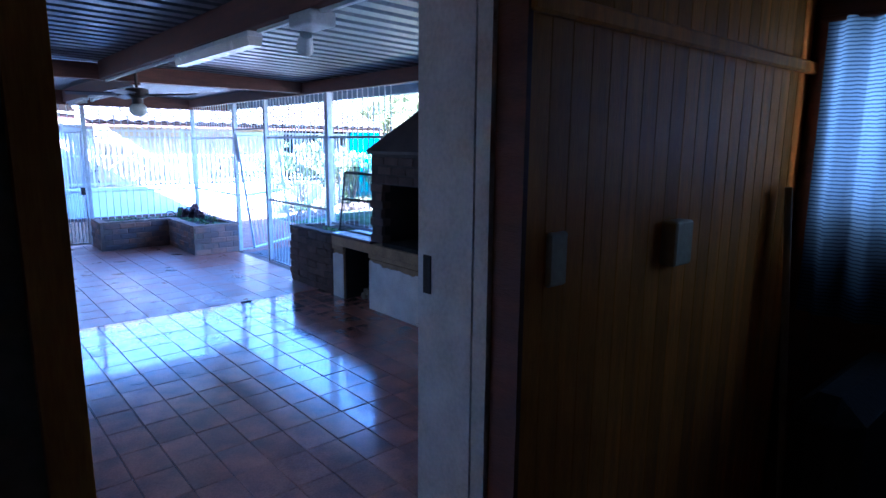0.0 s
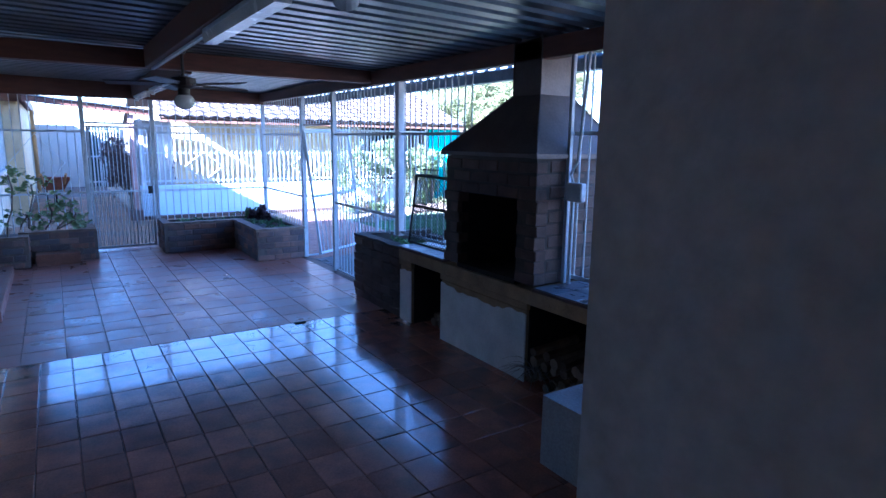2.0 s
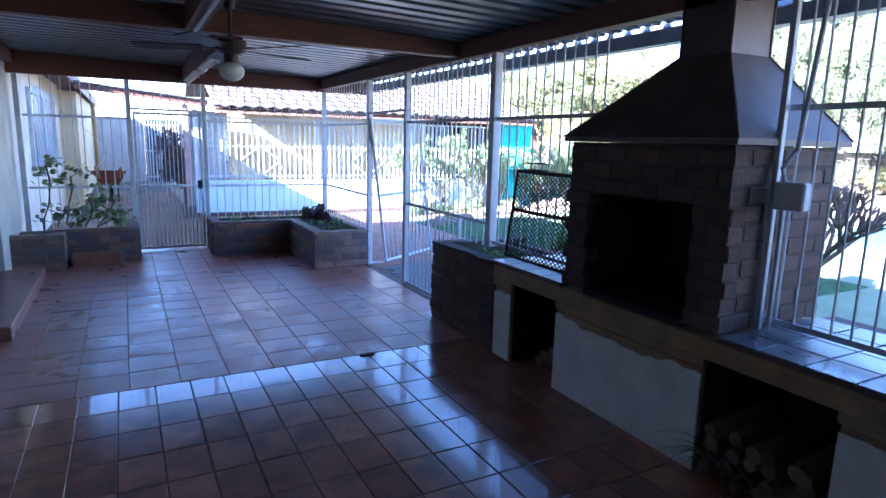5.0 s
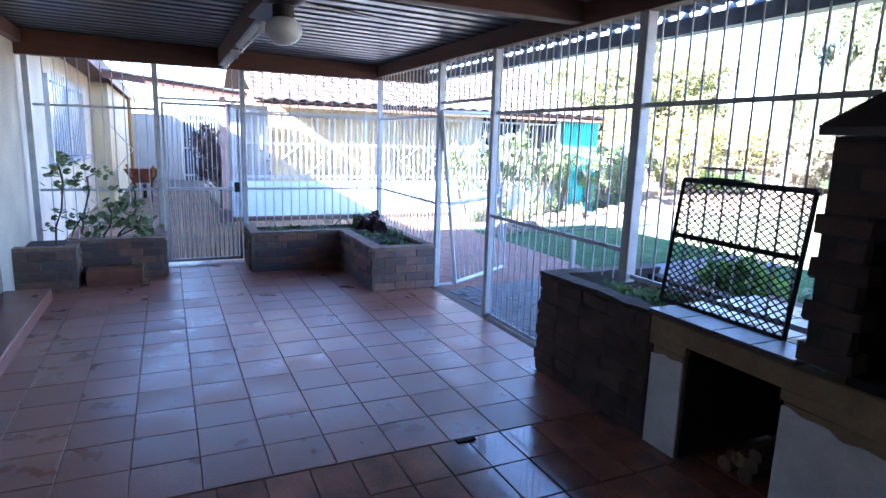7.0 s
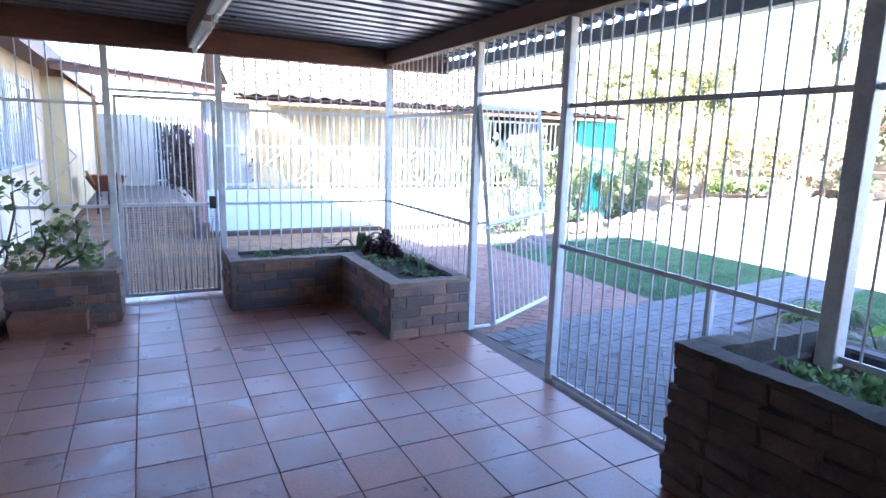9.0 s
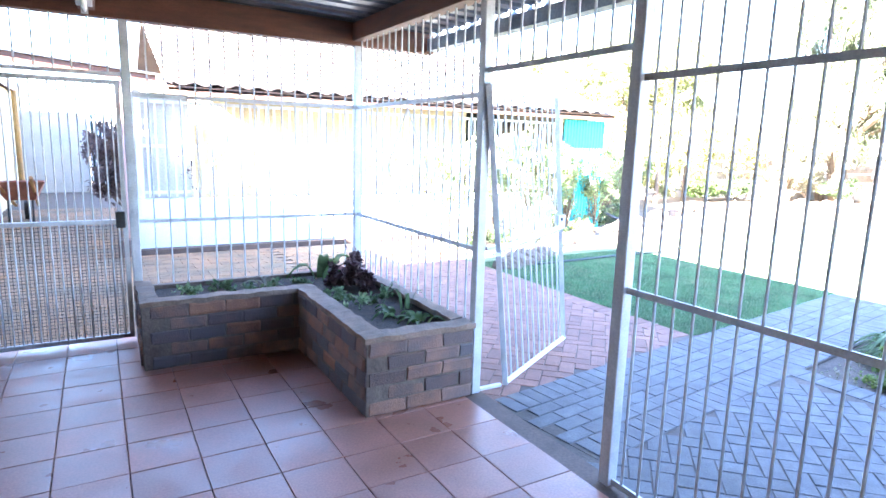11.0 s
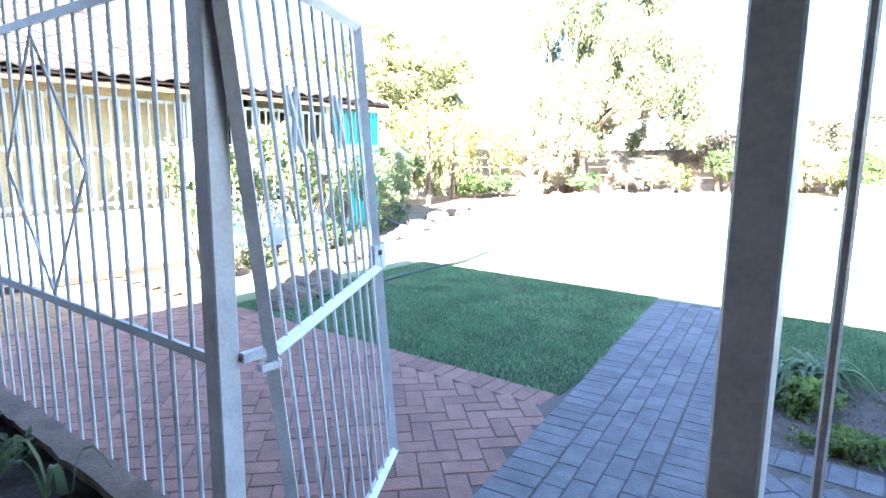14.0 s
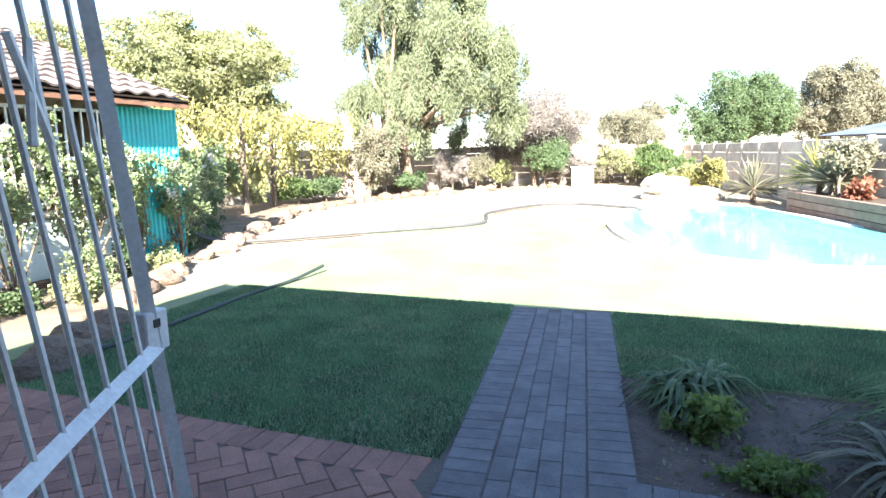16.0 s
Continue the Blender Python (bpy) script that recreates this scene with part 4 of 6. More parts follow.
in_r = [bm.verts.new(p) for p in ((0.41, 18.13, 0.715), (1.09, 18.13, 0.715), (1.05, 19.12, 0.675), (0.45, 19.12, 0.675))]
in_l = [bm.verts.new(p) for p in ((0.57, 18.32, 0.43), (0.93, 18.32, 0.43), (0.93, 18.88, 0.39), (0.57, 18.88, 0.39))]
for a, b in ((low_r, top_r), (top_r, in_r), (in_r, in_l)):
    for k in range(4):
        bm.faces.new((a[k], a[(k + 1) % 4], b[(k + 1) % 4], b[k]))
bm.faces.new(low_r), bm.faces.new(in_l)
part("tray", bm, RUST, barrow, "rusty red steel tray")
for x in (0.58, 0.92):
    part("handle", rods(((x, 19.3, 0.22), (x + 0.08 * (1 if x > 0.7 else -1), 17.3, 0.84)), r=0.028, sides=8), WOOD_O, barrow, "worn orange timber handle")
    part("leg", rods(((x, 18.3, 0.4), (x, 18.15, -0.075)), r=0.018, sides=6), STEEL_BLACK, barrow)
bm = bmesh.new()
rod(bm, (0.71, 19.35, 0.12), (0.79, 19.35, 0.12), 0.19, sides=18)
part("wheel", bm, STEEL_BLACK, barrow, "black rubber wheel")
trough = thing("terracotta_trough", (0.72, 10.12, 0), "reddish terracotta trough pot with dry stems", "plant pot")
bm = bmesh.new()
prism(bm, [(10.02, 0.0), (10.2, 0.0), (10.23, 0.16), (9.99, 0.16)], "x", 0.47, 0.98)
part("pot", bm, material("terracotta_pot", (0.3, 0.13, 0.08), 0.8), trough)

# ---- plants ----
def leaf_material(name, colour, spread=0.3, thin=0.5):
    return material(name, colour, 0.55, dark=0.65, scale=1.5, fine=30, bump=0, spread=spread, thin=thin)


LEAF_OLIVE = leaf_material("olive_leaf", (0.34, 0.36, 0.18))
LEAF_PEPPER = leaf_material("pepper_tree_leaf", (0.235, 0.275, 0.16))
LEAF_DARK = leaf_material("dark_leaf", (0.13, 0.195, 0.09))
LEAF_PALE = leaf_material("pale_leaf", (0.27, 0.26, 0.18))
LEAF_GREY = leaf_material("grey_twig", (0.32, 0.29, 0.26))
LEAF_YELLOW = leaf_material("yellow_vine_leaf", (0.36, 0.35, 0.13))
LEAF_ROSE = leaf_material("rose_leaf", (0.27, 0.34, 0.17))
LEAF_LILY = leaf_material("lily_leaf", (0.2, 0.28, 0.14))
LEAF_GERANIUM = leaf_material("geranium_leaf", (0.2, 0.26, 0.1), thin=0.35)
LEAF_BRIGHT = leaf_material("bright_green_leaf", (0.18, 0.32, 0.08))
LEAF_HERB = leaf_material("herb_leaf", (0.19, 0.26, 0.07))
LEAF_PURPLE = leaf_material("purple_succulent", (0.13, 0.065, 0.07), thin=0.1)
LEAF_FRESH = leaf_material("fresh_leaf", (0.13, 0.2, 0.07))
LEAF_BUSH = leaf_material("dusty_purple_leaf", (0.17, 0.12, 0.12), thin=0.2)
LEAF_RED = leaf_material("red_leaf", (0.3, 0.12, 0.07))
PETAL = leaf_material("white_petal", (0.8, 0.78, 0.74), 0.05)
BARK = material("grey_brown_bark", (0.19, 0.14, 0.1), 0.9, dark=0.5, scale=8, fine=70, bump=0.8, stretch=(3, 3, 0.6))


def leaf_mesh(name, centres, size, mat, rng, droop=0.0, slim=0.45, up=0.3):
    """Many folded leaves, each of two triangles pairs, round the given centres."""
    n = len(centres)
    d = rng.normal(size=(n, 3))
    d[:, 2] = d[:, 2] * (1 - droop) - droop * 2.0
    d /= np.linalg.norm(d, axis=1)[:, None]
    w = np.cross(d, rng.normal(size=(n, 3)))
    w /= np.linalg.norm(w, axis=1)[:, None]
    u = np.cross(d, w)
    s = size * rng.uniform(0.6, 1.3, size=(n, 1))
    tip, side, fold = d * s, w * s * slim * 0.5, u * s * 0.12
    a, b = centres, centres + tip
    m = centres + tip * 0.5
    verts = np.stack([a, m + side + fold, b, m - side + fold], axis=1).reshape(-1, 3)
    faces = np.concatenate([np.stack([np.arange(n) * 4, np.arange(n) * 4 + 1, np.arange(n) * 4 + 2], 1), np.stack([np.arange(n) * 4, np.arange(n) * 4 + 2, np.arange(n) * 4 + 3], 1)])
    me = bpy.data.meshes.new(name)
    me.from_pydata(verts.tolist(), [], faces.tolist())
    me.materials.append(mat)
    return me


def blob_points(blobs, count, rng, shell=0.55):
    """Points in clumps inside ellipsoids (x, y, z, rx, ry, rz), denser near the skin, with gaps."""
    out = []
    vol = np.array([b[3] * b[4] * b[5] for b in blobs]) ** 0.7
    for b, c in zip(blobs, (vol / vol.sum() * count).astype(int)):
        clumps = max(6, c // 45)
        v = rng.normal(size=(clumps, 3))
        v /= np.linalg.norm(v, axis=1)[:, None]
        v *= rng.uniform(shell, 1.0, size=(clumps, 1))
        pick = rng.integers(0, clumps, c)
        p = v[pick] + rng.normal(size=(c, 3)) * 0.13
        out.append(p * np.array(b[3:6]) + np.array(b[:3]))
    return np.concatenate(out)


def mesh_part(name, me, parent, label="", kind=""):
    ob = new(name, me)
    ob.parent = parent
    ob.location = -ORIGIN[parent]
    ORIGIN[ob] = ORIGIN[parent]
    return tagged(ob, label, kind=kind)


def limbs(bm, base, tops, r, rnd, sides=7):
    for t in tops:
        a, b = Vector(base), Vector(t)
        mid = a.lerp(b, 0.45) + Vector((rnd.uniform(-0.15, 0.15), rnd.uniform(-0.15, 0.15), 0.1)) * (b - a).length * 0.5
        rod(bm, a, mid, r, r * 0.65, sides)
        rod(bm, mid, b, r * 0.65, r * 0.25, sides)


def tree(name, at, label, blobs, count, size, mat, fork=1.2, r=0.16, droop=0.0, slim=0.45, seed=1, trunks=1, shell=0.55, strand=0.0):
    rng, rnd = np.random.default_rng(seed), random.Random(seed)
    t = thing(name, at, label, "tree" if name == "tree" else "shrub")
    x, y, z = at
    bm = bmesh.new()
    for k in range(trunks):
        ox = rnd.uniform(-0.5, 0.5) * (trunks - 1)
        oy = rnd.uniform(-0.5, 0.5) * (trunks - 1)
        top = (x + ox * 1.4, y + oy * 1.4, z + fork)
        rod(bm, (x + ox, y + oy, z - 0.1), top, r, r * 0.75, 9)
        limbs(bm, top, [(b[0], b[1], b[2]) for b in blobs[k::trunks]], r * 0.6, rnd)
    part("trunk", bm, BARK, t)
    if strand:
        # leaves strung along hanging twigs
        tops = blob_points(blobs, count // 14, rng, shell)
        hang = rng.uniform(0.3, 1.0, size=(len(tops), 1)) * strand
        step = np.linspace(0, 1, 14)[None, :]
        pts = np.repeat(tops[:, None, :], 14, axis=1)
        pts[:, :, 2] -= hang * step
        pts = pts.reshape(-1, 3) + rng.normal(size=(len(tops) * 14, 3)) * 0.05
    else:
        pts = blob_points(blobs, count, rng, shell)
    pts = pts[pts[:, 2] > z + 0.05]
    mesh_part("crown", leaf_mesh("crown", pts, size, mat, rng, droop, slim), t, kind="stuff")
    return t


def spread_blobs(cx, cy, cz, rx, ry, rz, n, seed, size=0.5):
    rnd = random.Random(seed)
    out = [(cx, cy, cz, rx * 0.6, ry * 0.6, rz * 0.6)]
    for _ in range(n):
        a, e = rnd.uniform(0, 2 * math.pi), rnd.uniform(-0.7, 1.0)
        k = rnd.uniform(0.55, 0.8)
        out.append((cx + rx * k * math.cos(a) * math.cos(e), cy + ry * k * math.sin(a) * math.cos(e), cz + rz * k * math.sin(e), rx * size * rnd.uniform(0.6, 1), ry * size * rnd.uniform(0.6, 1), rz * size * rnd.uniform(0.6, 1)))
    return out


G = -0.075
tree("tree", (20.3, 22.8, G), "broad olive-green garden tree behind the outbuilding", spread_blobs(20.3, 22.8, 4.0, 3.3, 3.3, 2.3, 34, 1, 0.33), 80000, 0.115, LEAF_OLIVE, 1.8, 0.22, seed=2)
tree("tree", (16.0, 21.6, G), "yellow-green bushy tree beside the outbuilding", spread_blobs(15.4, 21.6, 3.3, 2.2, 2.0, 1.9, 22, 4, 0.36), 50000, 0.1, LEAF_OLIVE, 1.4, 0.15, seed=5)
tree("tree", (24.0, 16.3, G), "tall weeping pepper tree with several trunks", spread_blobs(24.2, 16.1, 5.3, 3.4, 3.4, 3.3, 20, 7, 0.45) + [(24.2 + 2.6 * math.cos(k * 0.8), 16.1 + 2.6 * math.sin(k * 0.8), 3.0 + 0.3 * (k % 3), 1.1, 1.1, 1.4) for k in range(8)] + [(24.2, 15.9, 4.6, 1.6, 1.6, 2.2), (24.0, 15.6, 6.6, 1.8, 1.8, 1.8), (24.4, 16.4, 3.2, 1.4, 1.4, 1.5)], 170000, 0.14, LEAF_PEPPER, 1.7, 0.17, droop=0.65, slim=0.24, seed=8, trunks=3, shell=0.3, strand=0.75)
tree("shrub", (28.2, 12.9, G), "bare grey rounded shrub with dense twigs", spread_blobs(28.0, 12.9, 2.2, 2.6, 2.6, 2.0, 14, 11), 34000, 0.17, LEAF_GREY, 0.7, 0.09, slim=0.12, seed=12, trunks=2)
tree("shrub", (27.2, 12.6, G), "green bush at the foot of the bare shrub", spread_blobs(27.0, 12.3, 1.1, 1.2, 1.0, 1.1, 6, 13), 12000, 0.09, LEAF_DARK, 0.4, 0.05, seed=13)
tree("shrub", (21.5, 17.4, G), "grey-green feathery shrub by the garden wall", spread_blobs(21.5, 17.2, 1.5, 1.2, 1.2, 1.3, 7, 14), 6000, 0.16, LEAF_PALE, 0.5, 0.06, slim=0.25, seed=14)
tree("tree", (42.5, 4.5, G), "dense dark green tree beyond the garden wall", spread_blobs(42.5, 4.8, 3.5, 3.6, 3.6, 3.2, 30, 15, 0.34), 60000, 0.15, LEAF_DARK, 1.5, 0.25, seed=16)
tree("tree", (43.5, -0.9, G), "pale dry-leaved tree beyond the garden wall", spread_blobs(43.5, -0.9, 3.4, 3.2, 3.2, 3.2, 30, 17, 0.34), 55000, 0.15, LEAF_PALE, 1.5, 0.25, seed=18)
tree("tree", (47.0, 10.2, G), "distant grey-green tree beyond the wall", spread_blobs(47, 10.2, 3.0, 2.6, 2.6, 1.7, 18, 19, 0.36), 26000, 0.14, LEAF_PALE, 1.2, 0.2, seed=19)
tree("tree", (46.0, 15.0, G), "distant pale green tree beyond the wall", spread_blobs(46, 15.0, 2.6, 2.4, 2.8, 1.9, 18, 23, 0.36), 26000, 0.14, LEAF_PALE, 1.0, 0.2, seed=23)
tree("shrub", (30.0, 9.3, G), "rounded green garden shrubs by the wall", spread_blobs(30.0, 9.3, 0.8, 1.3, 1.9, 0.9, 8, 20), 10000, 0.12, LEAF_OLIVE, 0.3, 0.05, seed=20)
tree("shrub", (33.0, 9.6, G), "tall pale green shrub before the garden wall", spread_blobs(32.5, 9.8, 1.9, 1.5, 1.6, 1.5, 8, 22), 16000, 0.1, LEAF_PALE, 0.6, 0.06, seed=22)
tree("shrub", (27.5, 8.3, G), "low clipped green bush near the rockery", spread_blobs(27.5, 8.2, 0.8, 1.0, 1.2, 0.9, 6, 21), 8000, 0.1, LEAF_FRESH, 0.3, 0.05, seed=21)
# arching creeper over the bed, hanging in curtains
rng = np.random.default_rng(31)
vine = thing("creeper", (17.2, 18.6, G), "yellowing creeper hanging in curtains from a low frame", "creeper")
bm = bmesh.new()
for x, y in ((15.9, 17.9), (18.0, 18.6), (20.4, 18.4)):
    rod(bm, (x, y, G), (x, y, 2.3), 0.07, 0.05, 8)
tube(bm, [(14.6, 18.6, 2.2), (16.4, 18.5, 2.45), (18.6, 18.6, 2.5), (21.0, 18.2, 2.3)], 0.035, 7)
tagged(part("stem", bm, BARK, vine), kind="stuff")
tops = np.stack([rng.uniform(14.2, 21.6, 130), rng.uniform(17.6, 19.2, 130), rng.uniform(2.2, 2.75, 130)], 1)
drop = rng.uniform(0.3, 1.0, 130) ** 1.5 * 1.9
pts = np.concatenate([np.stack([np.full(70, t[0]), np.full(70, t[1]), t[2] - np.linspace(0, d, 70)], 1) for t, d in zip(tops, drop)]) + rng.normal(size=(130 * 70, 3)) * 0.09
mesh_part("hanging_leaves", leaf_mesh("hanging_leaves", pts, 0.13, LEAF_YELLOW, rng, 0.6), vine, kind="stuff")
def herb(at, label, rx, ry, rz, count, size, mat, seed, name="low_plant", category="plant", slim=0.7):
    rng = np.random.default_rng(seed)
    h = thing(name, at, label, category)
    pts = blob_points([(at[0], at[1], at[2] + rz * 0.6, rx, ry, rz)], count, rng, 0.3)
    pts = pts[pts[:, 2] > at[2]]
    tagged(mesh_part("foliage", leaf_mesh("foliage", pts, size, mat, rng, 0.15 if slim < 0.5 else 0.0, slim), h), kind="stuff")
    return h


# roses and bedding along the outbuilding
for i, (x, y, h, w) in enumerate(((6.9, 14.25, 1.5, 0.5), (7.8, 14.4, 1.85, 0.55), (8.7, 14.5, 1.7, 0.55), (9.6, 14.65, 1.5, 0.5), (10.6, 14.9, 1.45, 0.55), (11.5, 15.6, 1.6, 0.6), (12.4, 16.5, 1.5, 0.7))):
    rng, rnd = np.random.default_rng(40 + i), random.Random(40 + i)
    rose = thing("rose_bush", (x, y, G), "leafy rose bush with white blooms in the border", "rose bush", "roses in the border")
    bm = bmesh.new()
    tips = [(x + rnd.uniform(-w, w), y + rnd.uniform(-0.3, 0.25), G + h * rnd.uniform(0.6, 1.05)) for _ in range(12)]
    limbs(bm, (x, y, G), tips, 0.014, rnd, 5)
    tagged(part("cane", bm, BARK, rose), kind="stuff")
    pts = blob_points([(t[0], t[1], t[2] - 0.12, 0.24, 0.2, 0.3) for t in tips] + [(x, y, h * 0.45, w * 0.8, 0.3, h * 0.4)], 3600, rng, 0.2)
    mesh_part("foliage", leaf_mesh("foliage", pts, 0.055, LEAF_ROSE, rng, 0.1, 0.6), rose, kind="stuff")
    for t in tips[:5]:
        bl = np.array([t]) + rng.normal(size=(30, 3)) * 0.034
        mesh_part("bloom", leaf_mesh("bloom", bl, 0.06, PETAL, rng, 0, 0.9), rose, "white rose bloom", kind="stuff")
for k, (x, y, rx, h, m) in enumerate(((13.6, 17.6, 0.9, 1.0, LEAF_ROSE), (15.2, 18.6, 0.8, 0.8, LEAF_DARK), (18.6, 18.2, 0.9, 0.7, LEAF_FRESH), (19.8, 18.0, 0.8, 0.6, LEAF_DARK), (23.0, 16.4, 0.8, 0.7, LEAF_DARK), (25.8, 15.0, 0.8, 1.2, LEAF_PALE), (30.6, 10.4, 1.1, 1.7, LEAF_PALE), (31.4, 8.9, 1.0, 1.5, LEAF_DARK), (29.6, 12.6, 1.0, 1.8, LEAF_GREY), (22.0, 17.0, 1.0, 1.5, LEAF_PALE), (17.0, 18.8, 0.9, 1.3, LEAF_OLIVE), (14.6, 18.0, 0.9, 1.5, LEAF_DARK), (24.8, 15.6, 0.9, 1.3, LEAF_GREY), (26.6, 14.2, 0.8, 0.9, LEAF_OLIVE), (29.4, 11.6, 0.8, 1.1, LEAF_GREY), (25.2, 7.6, 0.8, 0.8, LEAF_OLIVE), (24.0, 6.8, 0.7, 1.0, LEAF_YELLOW))):
    tree("shrub", (x, y, G), "leafy border shrub in front of the garden wall", spread_blobs(x, y, h * 0.6, rx, rx * 0.8, h * 0.6, 5, 140 + k), 7500, 0.075, m, 0.25, 0.03, seed=140 + k)
rnd = random.Random(160)
for k in range(16):
    x = 6.7 + 0.42 * k
    y = 13.75 + 0.012 * k * k + rnd.uniform(-0.12, 0.3)
    herb((x, y, G), "low bedding plant among the border rocks", rnd.uniform(0.2, 0.34), rnd.uniform(0.18, 0.28), rnd.uniform(0.15, 0.38), 800, 0.05, (LEAF_ROSE, LEAF_PALE, LEAF_DARK, LEAF_OLIVE)[k % 4], 160 + k)
# rockery edge
ROCK = material("garden_rock", (0.22, 0.16, 0.115), 0.95, dark=0.5, scale=7, fine=60, bump=0.8, spread=0.25)
rock_me = []
for k in range(4):
    bm = bmesh.new()
    bmesh.ops.create_icosphere(bm, subdivisions=3, radius=1)
    for v in bm.verts:
        v.co *= 1 + 0.32 * noise.noise(v.co * 1.3 + Vector((k * 9, 0, 0))) + 0.13 * noise.noise(v.co * 3.3 + Vector((0, k * 5, 0)))
    me = bpy.data.meshes.new("rock")
    bm.to_mesh(me)
    bm.free()
    me.materials.append(ROCK)
    rock_me.append(me)
rnd = random.Random(9)
line = [(6.5, 12.25), (7.6, 12.9), (9.4, 14.1), (11.2, 14.6), (13.4, 15.7), (16.5, 17.0), (20.5, 16.9), (24.5, 15.0), (28, 12)]
seg = [(Vector(a), Vector(b)) for a, b in zip(line, line[1:])]
for a, b in seg:
    steps = int((b - a).length / 0.52)
    for i in range(steps):
        p = a.lerp(b, i / steps)
        s = rnd.uniform(0.11, 0.22)
        r = tagged(new("rock", rnd.choice(rock_me)), "rough brown border rock at the lawn edge", "rock", "border rocks")
        r.matrix_basis = pose(p.x + rnd.uniform(-0.1, 0.1), p.y + rnd.uniform(-0.1, 0.1), G + s * 0.3, rnd.uniform(-20, 20), rnd.uniform(-20, 20), rnd.uniform(0, 360)) @ Matrix.Diagonal((s * 1.3, s, s * 0.75, 1))
for x, y, s in ((6.75, 12.35, 0.2), (7.15, 12.5, 0.17), (7.5, 12.75, 0.18)):
    r = tagged(new("rock", rock_me[1]), "large dark border boulder on the paving edge", "rock", "border rocks")
    r.matrix_basis = pose(x, y, G + s * 0.3, 5, 8, x * 50) @ Matrix.Diagonal((s * 1.3, s, s * 0.65, 1))
# bed soil behind the rocks
# Earth colour paled to stand in for bright sun on the bed.
structure("flower_bed", prism(bmesh.new(), [(6.4, 12.5), (7.6, 13.1), (9.4, 14.3), (11.2, 14.8), (13.4, 15.9), (16.5, 17.2), (20.5, 17.1), (24.5, 15.2), (26, 17), (20, 20), (12, 19), (10.9, 15.2), (9.7, 14.72), (5.4, 14.7)], "z", -0.2, -0.04), material("sun_paled_bed_earth", (0.24, 0.18, 0.125), 0.95, dark=0.5, scale=3, fine=60, bump=0.9), "brown earth flower bed, paled for the sun on it", "flower bed")


def strap_plant(at, label, count, length, width, mat, seed, rise=0.8, name="strap_leaf_plant", category="plant"):
    """A tuft of long arching leaves."""
    rnd = random.Random(seed)
    p = thing(name, at, label, category)
    bm = bmesh.new()
    for i in range(count):
        a = rnd.uniform(0, 2 * math.pi)
        l = length * rnd.uniform(0.6, 1.1)
        lift = rise * rnd.uniform(0.6, 1.2)
        out = Vector((math.cos(a), math.sin(a), 0))
        side = Vector((-out.y, out.x, 0)) * width * 0.5
        base = Vector(at) + out * rnd.uniform(0, 0.08)
        prev = None
        for k in range(6):
            s = k / 5
            c = base + out * l * s * (0.5 + 0.5 * s) + Vector((0, 0, l * lift * (s - 0.95 * s * s)))
            taper = (1 - s) ** 0.6
            now = [bm.verts.new(c - side * taper), bm.verts.new(c + Vector((0, 0, -0.15 * width))), bm.verts.new(c + side * taper)]
            if prev:
                bm.faces.new((prev[0], prev[1], now[1], now[0]))
                bm.faces.new((prev[1], prev[2], now[2], now[1]))
            prev = now
    tagged(part("leaves", bm, mat, p, smooth=True), kind="stuff")
    return p


# bed beside the path
structure("path_bed", boxes((6.32, 7.6, 6.6, 8.6, -0.2, -0.052)), material("dry_bed_soil", (0.13, 0.095, 0.075), 0.95, dark=0.45, scale=9, fine=60, bump=1.0), "dark bare soil bed with scattered leaves", "flower bed")
for k, (x, y, n, l) in enumerate(((7.3, 8.12, 80, 0.3), (7.42, 7.98, 80, 0.3), (7.14, 8.06, 60, 0.26))):
    strap_plant((x, y, -0.05), "arching strap-leaved lily clump beside the path", n, l, 0.042, LEAF_LILY, 51 + k, 2.1)
herb((6.9, 8.02, -0.05), "low scalloped green geranium leaves", 0.19, 0.17, 0.13, 1100, 0.042, LEAF_HERB, 53)
herb((6.52, 7.78, -0.05), "low green ground cover in the bed", 0.22, 0.19, 0.08, 900, 0.036, LEAF_HERB, 54)
strap_plant((6.62, 7.22, -0.05), "pale wilted strap-leaved plant in the bed", 46, 0.42, 0.045, LEAF_PALE, 55, 1.4)
strap_plant((6.95, 6.98, -0.05), "green strap-leaved plant in the bed", 60, 0.48, 0.04, LEAF_LILY, 56, 2.1)
strap_plant((7.3, 6.85, -0.05), "green strap-leaved plant in the bed", 50, 0.45, 0.04, LEAF_LILY, 156, 2.0)
herb((6.55, 6.9, -0.05), "low green ground cover in the bed", 0.25, 0.25, 0.16, 700, 0.045, LEAF_HERB, 57)
rng = np.random.default_rng(58)
litter = np.stack([rng.uniform(6.35, 7.55, 900), rng.uniform(6.65, 8.25, 900), np.full(900, -0.044)], 1)
tagged(new("leaf_litter", leaf_mesh("leaf_litter", litter, 0.034, LEAF_PALE, rng, 0, 0.6)), "scattered dry leaves on the soil", "leaf litter", kind="stuff")

# right planter
PX = 0.40
for k, (x, y, r, h) in enumerate(((3.55, 10.3, 0.09, 0.12), (3.63, 10.46, 0.08, 0.17), (3.45, 10.42, 0.08, 0.11), (3.64, 10.2, 0.07, 0.09))):
    herb((x, y, PX), "dark purple-brown leafy succulent rosettes in the planter", r, r, h, 330, 0.055, LEAF_PURPLE, 60 + k)
strap_plant((3.48, 10.72, PX), "broad fresh green leaf rosette at the fence", 8, 0.25, 0.11, LEAF_FRESH, 64, 2.6)
strap_plant((3.7, 9.6, PX), "slim upright sword leaf plant in the planter", 4, 0.2, 0.03, LEAF_DARK, 65, 4.5)
